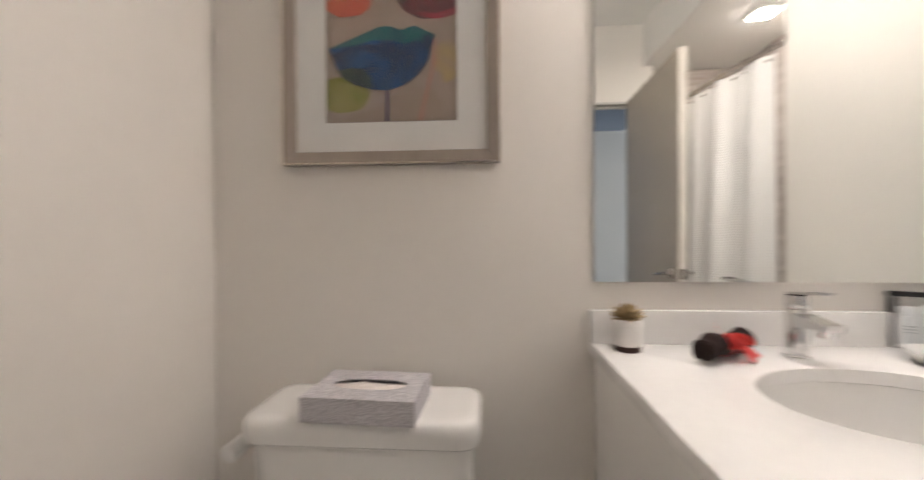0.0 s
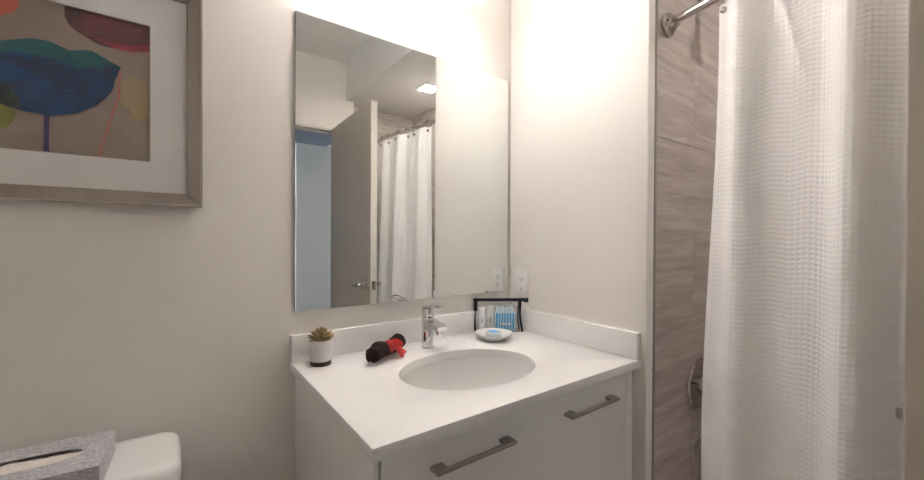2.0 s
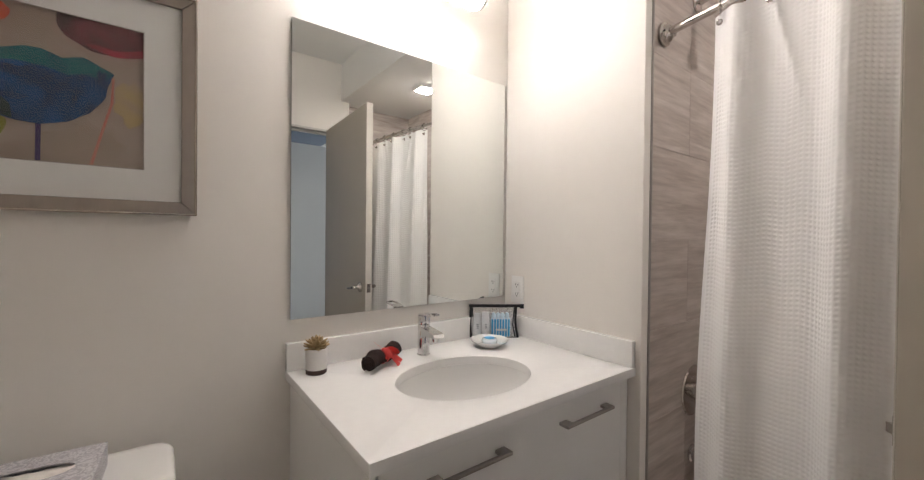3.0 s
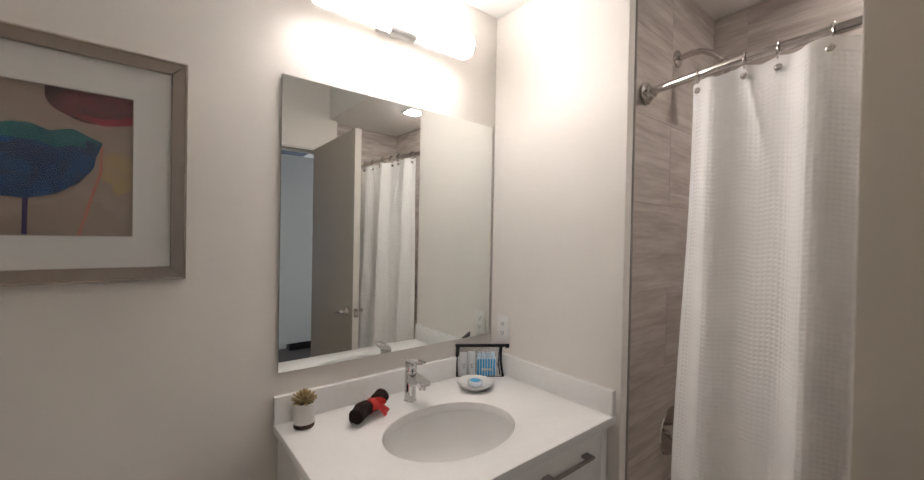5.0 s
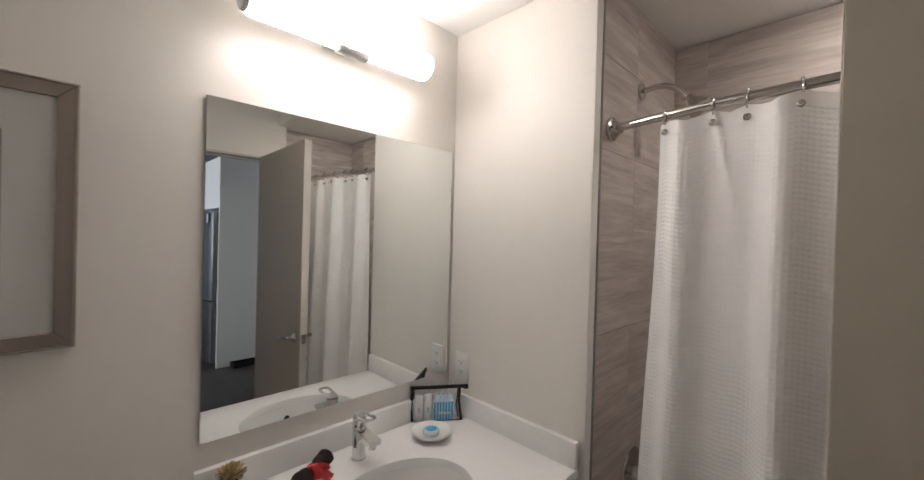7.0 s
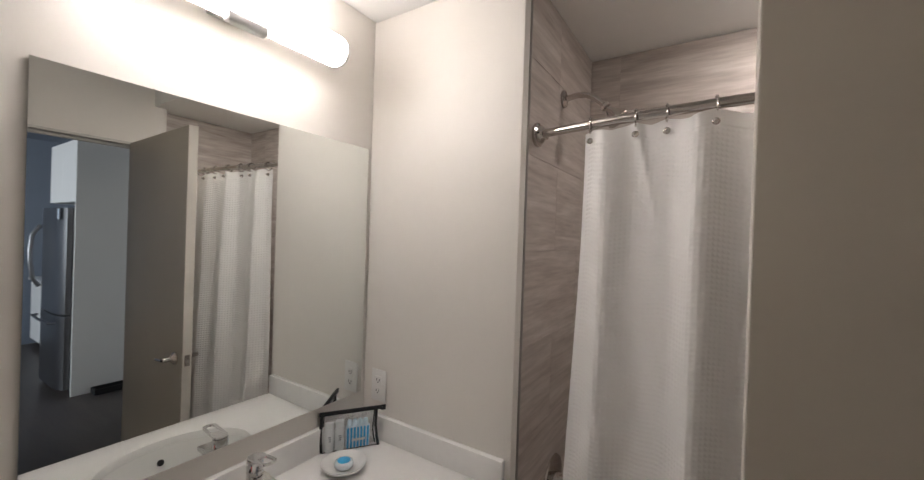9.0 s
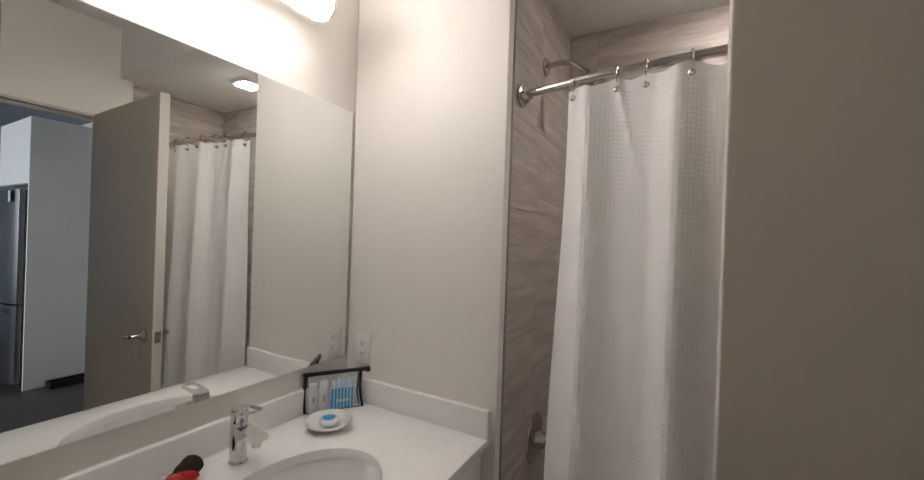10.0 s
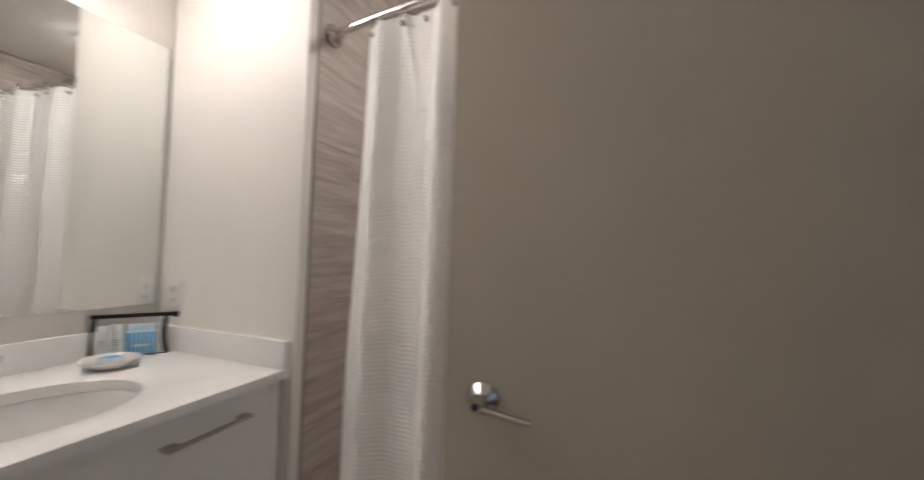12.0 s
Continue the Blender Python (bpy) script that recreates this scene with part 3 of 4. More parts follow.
def faucet_spout():
    bm = bmesh.new()
    rows = [(0.000, 0.0165, 0.0180, 0.925, 0.969), (-0.022, 0.0170, 0.0185, 0.936, 0.967), (-0.060, 0.0185, 0.0200, 0.945, 0.962), (-0.093, 0.0195, 0.0210, 0.944, 0.957)]
    rr = [[bm.verts.new((FX - wb, FY + y, z0)), bm.verts.new((FX + wb, FY + y, z0)), bm.verts.new((FX + wt, FY + y, z1)), bm.verts.new((FX - wt, FY + y, z1))] for y, wb, wt, z0, z1 in rows]
    for a, b in zip(rr, rr[1:]):
        for i in range(4):
            bm.faces.new((a[i], a[(i + 1) % 4], b[(i + 1) % 4], b[i]))
    bm.faces.new(rr[0][::-1])
    bm.faces.new(rr[-1])
    bmesh.ops.bevel(bm, geom=[e for e in bm.edges if len(e.link_faces) == 2 and e.calc_face_angle(0) > 0.6], offset=0.0016, segments=2, profile=0.5, affect="EDGES", clamp_overlap=True)
    return bm


part("spout", faucet_spout(), M["chrome"], tap, smooth=30)
part("aerator", lathe([(0.011, 0.930), (0.012, 0.9305), (0.012, 0.944)], 24, (FX, FY - 0.076, 0)), M["chrome"], tap)


def lever_plate():
    """A flat loop handle that rises a little towards its tip."""
    outer = rounded_rect(FX - 0.0195, FY - 0.078, FX + 0.0195, FY + 0.016, 0.016, 6)
    inner = rounded_rect(FX - 0.0120, FY - 0.070, FX + 0.0120, FY - 0.024, 0.010, 6)
    bm = bmesh.new()
    rise = lambda y: 1.0075 - 0.10 * (y - FY)
    loops = [[bm.verts.new((x, y, rise(y) + dz)) for x, y in pts] for pts, dz in ((outer, 0.0), (outer, 0.005), (inner, 0.005), (inner, 0.0))]
    n = len(outer)
    for a, b in zip(loops, loops[1:] + loops[:1]):
        for k in range(n):
            bm.faces.new((a[k], a[(k + 1) % n], b[(k + 1) % n], b[k]))
    return bm


part("lever", joined(lathe([(0.0205, 0.9765), (0.021, 0.979), (0.021, 1.001), (0.0200, 1.0055), (0.012, 1.0075)], 36, (FX, FY, 0)), lever_plate()), M["chrome"], tap)

# mirror glued to the wall
mirror = thing("mirror", "large frameless square wall mirror above the vanity", "mirror", (0.45, -0.005, 1.02))
part("backing", box(0.012, -0.0062, 1.023, 0.880, -0.0005, 1.929), M["mirror_edge"], mirror)
part("glass", box(0.0115, -0.0086, 1.0225, 0.8805, -0.0066, 1.9295), M["mirror"], mirror, smooth=None)

# vanity light
LXC, LYC, LZC = 0.360, -0.108, 2.172
bar = thing("vanity_light", "lit frosted glass bar light on a chrome bracket", "wall lamp", (LXC, 0, LZC))
tube_rot = Euler((0, radians(90), 0)).to_matrix()


def part_tube(rings, facing, half):
    """A tube along x cut lengthwise: (radius, x) rings, an arc of +-half degrees about the room (-1) or the wall (1) side."""
    n = 24
    out = []
    for r, x in rings:
        arc = [radians(-half + 2 * half * i / n) for i in range(n + 1)]
        out.append([(LXC + x, LYC + facing * r * math.cos(a), LZC + r * math.sin(a)) for a in arc])
    return loft(out)


part("diffuser", part_tube([(0.042, -0.288), (0.046, -0.280), (0.046, 0.280), (0.042, 0.288)], -1, 119), M["glow"], bar, "glowing frosted glass tube")
# added shell: covers the tube's back so less glow reaches the wall
part("glow_shield", turned(part_tube([(0.040, -0.288), (0.0475, -0.282), (0.0475, 0.282), (0.040, 0.288)], 1, 61), Matrix.Translation((0, 0.0015, 0))), M["plastic"], bar, "white shell added to keep the glow off the wall")
for s in (-1, 1):
    part("end_cap", lathe([(0.040, s * 0.2885), (0.0415, s * 0.290), (0.0410, s * 0.297), (0.038, s * 0.302), (0.030, s * 0.304), (0.010, s * 0.3045)], 28, (LXC, LYC, LZC), tilt=tube_rot), M["plastic"], bar, "pale end cap")
part("wall_plate", box(LXC - 0.045, -0.0570, LZC - 0.012, LXC + 0.045, -0.001, LZC + 0.022, 0.004), M["plastic"], bar)
part("clip", box(LXC - 0.060, LYC - 0.040, LZC - 0.072, LXC + 0.040, LYC - 0.012, LZC - 0.048, 0.006, 3), M["plastic"], bar, "grey metal clip under the glass")

# wall socket
OY, OZ = -0.083, 1.057
sock = thing("wall_socket", "white double wall socket on the end wall", "socket", (STUB, OY, OZ))
part("plate", box(STUB - 0.006, OY - 0.035, OZ - 0.0575, STUB - 0.0005, OY + 0.035, OZ + 0.0575, 0.003), M["plastic"], sock)
part("insert", box(STUB - 0.0085, OY - 0.0165, OZ - 0.0335, STUB - 0.005, OY + 0.0165, OZ + 0.0335, 0.001, 1), M["plastic"], sock)
for dz in (-0.019, 0.019):
    part("slots", joined(box(STUB - 0.0092, OY - 0.0075, OZ + dz - 0.002, STUB - 0.0083, OY - 0.0055, OZ + dz + 0.007), box(STUB - 0.0092, OY + 0.0055, OZ + dz - 0.002, STUB - 0.0083, OY + 0.0075, OZ + dz + 0.006), box(STUB - 0.0092, OY - 0.0022, OZ + dz - 0.009, STUB - 0.0083, OY + 0.0022, OZ + dz - 0.005)), M["slot"], sock)

# ---- picture over the toilet ----
pic = thing("framed_picture", "square framed abstract flower print, champagne metal frame", "picture", (-0.49, -0.01, 1.32))
X0, X1, Z0, Z1 = -0.783, -0.224, 1.325, 1.880
W = 0.033


def mitred(ax, az, bx, bz, ix, iz, jx, jz):
    """One mitred frame length: outer corners a, b; inner corners j, i."""
    bm = prism([(ax, az), (bx, bz), (jx, jz), (ix, iz)], -0.027, -0.002)
    bmesh.ops.bevel(bm, geom=bm.edges[:], offset=0.0015, segments=1, affect="EDGES", clamp_overlap=True)
    return bm


part("frame_rail", mitred(X0, Z0, X1, Z0, X0 + W, Z0 + W, X1 - W, Z0 + W), M["frame"], pic)
part("frame_rail", mitred(X1, Z0, X1, Z1, X1 - W, Z0 + W, X1 - W, Z1 - W), M["frame"], pic)
part("frame_rail", mitred(X1, Z1, X0, Z1, X1 - W, Z1 - W, X0 + W, Z1 - W), M["frame"], pic)
part("frame_rail", mitred(X0, Z1, X0, Z0, X0 + W, Z1 - W, X0 + W, Z0 + W), M["frame"], pic)
for ax, az, bx, bz in ((X0, Z0, X1, Z0 + 0.0045), (X0, Z1 - 0.0045, X1, Z1), (X0, Z0 + 0.0046, X0 + 0.0045, Z1 - 0.0046), (X1 - 0.0045, Z0 + 0.0046, X1, Z1 - 0.0046)):
    part("frame_bead", box(ax - 0.0005, -0.0315, az - 0.0005, bx + 0.0005, -0.0255, bz + 0.0005, 0.0018, 2), M["bead"], pic, "thin polished bead along the outer edge")
AX0, AX1, AZ0, AZ1 = -0.672, -0.331, 1.433, 1.768
mat_bm = joined(box(X0 + W, -0.0195, Z0 + W, AX0, -0.0135, Z1 - W), box(AX1, -0.0195, Z0 + W, X1 - W, -0.0135, Z1 - W), box(AX0, -0.0195, Z0 + W, AX1, -0.0135, AZ0), box(AX0, -0.0195, AZ1, AX1, -0.0135, Z1 - W))
part("mat_bevel", joined(box(AX0, -0.0190, AZ0, AX0 + 0.0022, -0.0180, AZ1), box(AX1 - 0.0022, -0.0190, AZ0, AX1, -0.0180, AZ1), box(AX0 + 0.0022, -0.0190, AZ0, AX1 - 0.0022, -0.0180, AZ0 + 0.0022), box(AX0 + 0.0022, -0.0190, AZ1 - 0.0022, AX1 - 0.0022, -0.0180, AZ1)), M["frame"], pic, "thin dark line round the print")
part("mat", mat_bm, M["mat_board"], pic, "wide white mat board")


def wash(name, a, b, scale, rough=0.7, edge=0.5):
    """Watercolour: two inks run into each other."""
    m = shader(name, a, rough, vary=0.0)
    nt = m.node_tree
    tc = nt.nodes.new("ShaderNodeTexCoord")
    n = nt.nodes.new("ShaderNodeTexNoise")
    n.inputs["Scale"].default_value, n.inputs["Detail"].default_value, n.inputs["Distortion"].default_value = scale, 6.0, 1.2
    nt.links.new(tc.outputs["Object"], n.inputs["Vector"])
    r = nt.nodes.new("ShaderNodeValToRGB")
    r.color_ramp.elements[0].position, r.color_ramp.elements[0].color = edge - 0.16, (*a, 1)
    r.color_ramp.elements[1].position, r.color_ramp.elements[1].color = edge + 0.16, (*b, 1)
    nt.links.new(n.outputs["Fac"], r.inputs["Fac"])
    nt.links.new(r.outputs["Color"], nt.nodes["Principled BSDF"].inputs["Base Color"])
    return m


part("paper", box(AX0 - 0.003, -0.0130, AZ0 - 0.003, AX1 + 0.003, -0.009, AZ1 + 0.003), wash("taupe_paper_wash", (0.31, 0.235, 0.185), (0.40, 0.315, 0.26), 7), pic, "taupe printed paper")
layer = [0.0132]


def clip_to_art(pts):
    pts = [(AX0 + (x + 0.656) * 1.0525, AZ0 + (z - 1.428) * 0.991) for x, z in pts]
    return [(min(max(x, AX0 + 0.0005), AX1 - 0.0005), min(max(z, AZ0 + 0.0005), AZ1 - 0.0005)) for x, z in pts]


def blot(cx, cz, rx, rz, seed, rough=0.10, n=40):
    out = []
    for i in range(n):
        a = 2 * math.pi * i / n
        k = 1 + rough * noise.noise(Vector((2.2 * math.cos(a) + seed, 2.2 * math.sin(a), seed * 1.7)))
        out.append((cx + rx * k * math.cos(a), cz + rz * k * math.sin(a)))
    return out


def ragged(outline, seed, wobble=0.0016, cuts=4):
    """The same outline with the small unevenness of a painted edge."""
    out = []
    for k, (a, b) in enumerate(zip(outline, outline[1:] + outline[:1])):
        for c in range(cuts):
            u = c / cuts
            x, z = a[0] + (b[0] - a[0]) * u, a[1] + (b[1] - a[1]) * u
            q = Vector((x * 90, z * 90, seed))
            out.append((x + wobble * noise.noise(q), z + wobble * noise.noise(q + Vector((7, 3, 1)))))
    return out


def ink(name, outline, material, label=""):
    if len(outline) > 12:
        outline = ragged(outline, len(name))
    layer[0] += 0.00032
    return part(name, prism(clip_to_art(outline), -layer[0], -layer[0] + 0.0002), material, pic, label, smooth=None)


ink("pale_petal", blot(-0.385, 1.735, 0.10, 0.055, 3.1), wash("pale_mauve", (0.35, 0.26, 0.21), (0.42, 0.30, 0.25), 12))
ink("dark_petal", blot(-0.392, 1.752, 0.086, 0.060, 4.2), wash("plum_and_magenta", (0.055, 0.03, 0.03), (0.20, 0.05, 0.06), 11))
ink("magenta_petal", [(-0.435, 1.708), (-0.41, 1.698), (-0.385, 1.691), (-0.36, 1.694), (-0.333, 1.703), (-0.333, 1.722), (-0.36, 1.712), (-0.385, 1.706), (-0.41, 1.712)], wash("magenta", (0.40, 0.035, 0.06), (0.24, 0.05, 0.06), 20))
ink("orange_petal", blot(-0.600, 1.742, 0.056, 0.037, 1.3), wash("orange_red", (0.62, 0.13, 0.05), (0.52, 0.10, 0.06), 14))
ink("yellow_petal", blot(-0.356, 1.586, 0.030, 0.052, 7.7, 0.3), wash("faded_yellow", (0.46, 0.34, 0.15), (0.40, 0.30, 0.20), 16))
ink("grey_petal", blot(-0.432, 1.468, 0.075, 0.046, 6.2, 0.3), wash("pale_taupe", (0.35, 0.27, 0.215), (0.32, 0.245, 0.19), 10))
ink("green_petal", blot(-0.612, 1.503, 0.062, 0.048, 2.4), wash("moss_green", (0.20, 0.21, 0.03), (0.30, 0.27, 0.09), 12))
ink("pink_stem", [(-0.388, 1.640), (-0.384, 1.640), (-0.386, 1.58), (-0.400, 1.52), (-0.420, 1.429), (-0.426, 1.429), (-0.405, 1.52), (-0.391, 1.58)], wash("coral_pink", (0.55, 0.16, 0.12), (0.50, 0.22, 0.17), 25))
ink("stem", [(-0.507, 1.52), (-0.499, 1.52), (-0.5, 1.429), (-0.508, 1.429)], wash("navy_stem", (0.03, 0.02, 0.09), (0.06, 0.03, 0.12), 30))


def petal_point(cx, cy):
    return (-0.649 + (cx - 240) / 440 * 0.261, 1.676 - (cy - 100) / 275 * 0.164)


bloom = [petal_point(*p) for p in ((240, 188), (320, 155), (380, 130), (450, 101), (490, 98), (545, 118), (600, 100), (650, 125), (685, 145), (670, 190), (660, 250), (620, 310), (560, 355), (490, 378), (420, 372), (340, 345), (290, 310), (262, 250))]
ink("blue_bloom", bloom, wash("cobalt_blue", (0.007, 0.022, 0.07), (0.012, 0.088, 0.25), 15, edge=0.52))
teal = [petal_point(*p) for p in ((245, 190), (320, 156), (380, 131), (450, 102), (490, 99), (545, 119), (600, 101), (650, 126), (684, 146), (660, 178), (600, 165), (560, 180), (500, 160), (420, 158), (350, 178))]
ink("teal_petal", teal, wash("teal", (0.010, 0.085, 0.12), (0.018, 0.15, 0.16), 18))
shade_in = [petal_point(*p) for p in ((275, 285), (330, 275), (390, 280), (420, 320), (425, 368), (345, 344), (292, 310))]
ink("dark_overlap", shade_in, wash("dark_green_ink", (0.015, 0.03, 0.04), (0.03, 0.06, 0.05), 20))
for cx, cy, rx, rz, s in ((560, 240, 0.022, 0.008, 9.1), (420, 285, 0.020, 0.007, 5.5), (470, 195, 0.055, 0.014, 8.3), (650, 165, 0.010, 0.012, 3.3)):
    px, pz = petal_point(cx, cy)
    ink("ink_blot", blot(px, pz, rx, rz, s, 0.5), wash("deep_navy", (0.010, 0.025, 0.08), (0.015, 0.06, 0.16), 30))
part("picture_glass", box(X0 + W - 0.001, -0.0228, Z0 + W - 0.001, X1 - W + 0.001, -0.0212, Z1 - W + 0.001), M["picture_glass"], pic, smooth=None).visible_shadow = False

# ---- toilet ----
toilet = thing("toilet", "white china toilet with its tank against the wall", "toilet", (-0.505, -0.3, 0))
TX = -0.522


def tank_ring(w, y0, y1, z, r):
    return [(x, y, z) for x, y in rounded_rect(TX - w / 2, y0, TX + w / 2, y1, r, 8)]


part("tank", loft([tank_ring(0.38, -0.195, -0.047, 0.375, 0.04), tank_ring(0.43, -0.215, -0.044, 0.42, 0.045), tank_ring(0.466, -0.232, -0.042, 0.60, 0.045), tank_ring(0.476, -0.238, -0.042, 0.7105, 0.045)]), M["china"], toilet)
part("lid", loft([tank_ring(0.490, -0.244, -0.040, 0.7125, 0.040), tank_ring(0.500, -0.250, -0.036, 0.717, 0.045), tank_ring(0.504, -0.252, -0.036, 0.738, 0.046), tank_ring(0.502, -0.251, -0.037, 0.752, 0.045), tank_ring(0.497, -0.248, -0.039, 0.760, 0.043), tank_ring(0.487, -0.243, -0.044, 0.7655, 0.039), tank_ring(0.472, -0.236, -0.052, 0.7682, 0.033), tank_ring(0.44, -0.22, -0.069, 0.7690, 0.025)]), M["china"], toilet)
part("flush_lever", joined(lathe([(0.017, 0.0), (0.017, 0.006), (0.011, 0.010)], 20, (TX - 0.2325, -0.14, 0.678), tilt=Euler((0, radians(-90), 0)).to_matrix()), sweep([(TX - 0.250, -0.135, 0.682), (TX - 0.272, -0.18, 0.688), (TX - 0.276, -0.235, 0.684)], [0.010, 0.012, 0.013], 12, 1.5)), M["plastic"], toilet, "white flush lever")


def oval(cx, cy, a, b, z, n=36):
    return [(cx + a * math.cos(2 * math.pi * i / n), cy + b * math.sin(2 * math.pi * i / n) * (1.0 if math.sin(2 * math.pi * i / n) > 0 else 1.18), z) for i in range(n)]


part("pedestal", loft([oval(TX, -0.36, 0.125, 0.24, 0.0), oval(TX, -0.36, 0.115, 0.22, 0.06), oval(TX, -0.38, 0.12, 0.22, 0.20), oval(TX, -0.41, 0.17, 0.23, 0.34), oval(TX, -0.42, 0.185, 0.235, 0.40)]), M["china"], toilet)
part("seat", loft([oval(TX, -0.42, 0.188, 0.238, 0.402), oval(TX, -0.42, 0.192, 0.242, 0.412), oval(TX, -0.42, 0.188, 0.238, 0.420)]), M["china"], toilet)
part("seat_cover", loft([oval(TX, -0.42, 0.186, 0.236, 0.422), oval(TX, -0.42, 0.188, 0.238, 0.432), oval(TX, -0.42, 0.175, 0.225, 0.440)]), M["china"], toilet)
part("tank_shelf", loft([tank_ring(0.30, -0.25, -0.03, 0.30, 0.03), tank_ring(0.34, -0.25, -0.03, 0.3745, 0.03)]), M["china"], toilet)

# tissue box on the tank
bx_pose = Matrix.Translation((-0.511, -0.180, 0.7692)) @ pose(0, 0, 0, 0, 0, -2.8)
tbox = thing("tissue_box", "grey marbled cardboard tissue box on the tank lid", "tissue box", (-0.511, -0.180, 0.7692))


def slotted_box(lx, ly, h, a, b, n=48):
    """A box with an oval slot in its top."""
    bm = box(-lx / 2, -ly / 2, 0, lx / 2, ly / 2, h)
    top_face = max(bm.faces, key=lambda f: f.calc_center_median().z)
    bmesh.ops.delete(bm, geom=[top_face], context="FACES_ONLY")
    corner = {(v.co.x > 0, v.co.y > 0): v for v in bm.verts if v.co.z > h / 2}
    hole = [bm.verts.new((a * math.copysign(abs(math.cos(t)) ** 0.6, math.cos(t)), b * math.sin(t), h)) for t in (2 * math.pi * (i + 0.5) / n for i in range(n))]
    low = [bm.verts.new((v.co.x, v.co.y, h - 0.0025)) for v in hole]
    q = n // 4
    quads = [(True, True), (False, True), (False, False), (True, False)]
    for k in range(4):
        for i in range(k * q, (k + 1) * q):
            j = (i + 1) % n
            if i < (k + 1) * q - 1:
                bm.faces.new((corner[quads[k]], hole[j], hole[i]))
            else:
                bm.faces.new((corner[quads[k]], corner[quads[(k + 1) % 4]], hole[j], hole[i]))
    for i in range(n):
        bm.faces.new((hole[i], hole[(i + 1) % n], low[(i + 1) % n], low[i]))
    return bm


part("carton", turned(slotted_box(0.234, 0.166, 0.050, 0.080, 0.030), bx_pose), M["tissue_card"], tbox, smooth=None)


def tissue_sheet():
    bm = bmesh.new()
    nx, ny = 26, 12
    g = [[bm.verts.new((-0.085 + 0.17 * i / nx, -0.036 + 0.072 * j / ny, 0.0405 + 0.005 * noise.noise(Vector((i * 0.28, j * 0.5, 2.0))) + 0.008 * math.exp(-((j - 6) / 2.2) ** 2))) for j in range(ny + 1)] for i in range(nx + 1)]
    for i in range(nx):
        for j in range(ny):
            bm.faces.new((g[i][j], g[i + 1][j], g[i + 1][j + 1], g[i][j + 1]))
    return bm


part("tissue", turned(tissue_sheet(), bx_pose), M["tissue"], tbox, "white tissue in the slot")

# ---- things on the worktop ----
ZT = 0.8702
PX, PY = 0.070, -0.072
plant = thing("potted_succulent", "artificial gold-green succulent in a small white pot", "plant", (PX, PY, ZT))
part("pot", lathe([(0.0290, ZT + 0.0125), (0.0300, ZT + 0.014), (0.0310, ZT + 0.073), (0.0300, ZT + 0.0745), (0.0286, ZT + 0.073), (0.0282, ZT + 0.058)], 36, (PX, PY, 0)), M["pot"], plant)
part("pot_base", lathe([(0.0282, ZT), (0.0296, ZT + 0.001), (0.0299, ZT + 0.0135)], 36, (PX, PY, 0)), M["pot_base"], plant, "dark brown base band")
part("soil", lathe([(0.0276, ZT + 0.0585), (0.0276, ZT + 0.066), (0.01, ZT + 0.069)], 24, (PX, PY, 0)), M["soil"], plant)


def leaf_mesh(length, width):
    bm = bmesh.new()
    rows = [(0.0, 0.35, 0.0), (0.25, 0.8, 0.01), (0.55, 1.0, 0.03), (0.8, 0.75, 0.06), (0.93, 0.35, 0.09)]
    rr = []
    for u, w, lift in rows:
        x, hw, th = u * length, width / 2 * w, 0.0042 * (1 - 0.55 * u)
        z = lift * length
        rr.append([bm.verts.new((x, -hw, z + th * 0.6)), bm.verts.new((x, 0, z - th)), bm.verts.new((x, hw, z + th * 0.6)), bm.verts.new((x, 0, z + th))])
    tip = bm.verts.new((length, 0, 0.11 * length))
    for a, b in zip(rr, rr[1:]):
        for i in range(4):
            bm.faces.new((a[i], a[(i + 1) % 4], b[(i + 1) % 4], b[i]))
    for i in range(4):
        bm.faces.new((rr[-1][i], rr[-1][(i + 1) % 4], tip))
    bm.faces.new(rr[0][::-1])
    return mesh_of("leaf", bm, M["leaf"], 60)


leaf_long, leaf_short = leaf_mesh(0.035, 0.0130), leaf_mesh(0.025, 0.0105)
rng = random.Random(7)
for tier, (count, lift, me, zz) in enumerate(((11, 2, leaf_long, 0.074), (10, 15, leaf_long, 0.077), (9, 29, leaf_long, 0.079), (8, 36, leaf_short, 0.084), (6, 52, leaf_short, 0.086), (4, 70, leaf_short, 0.087))):
    for i in range(count):
        lf = new("leaf", me)
        lf.parent = plant
        a = 360 * i / count + tier * 17 + rng.uniform(-8, 8)
        lf.matrix_basis = pose(0, 0, zz, 0, 0, a) @ pose(0.004, 0, 0, 0, -lift + rng.uniform(-8, 8), 0)

# rolled hand towel with a ribbon
TA, TB = Vector((0.190, -0.172, ZT + 0.0275)), Vector((0.326, -0.078, ZT + 0.0285))
roll = thing("rolled_towel", "dark brown hand towel rolled up with a coral ribbon", "towel", (0.26, -0.12, ZT))
axis = (TB - TA).normalized()
across = axis.cross(Vector((0, 0, 1))).normalized()


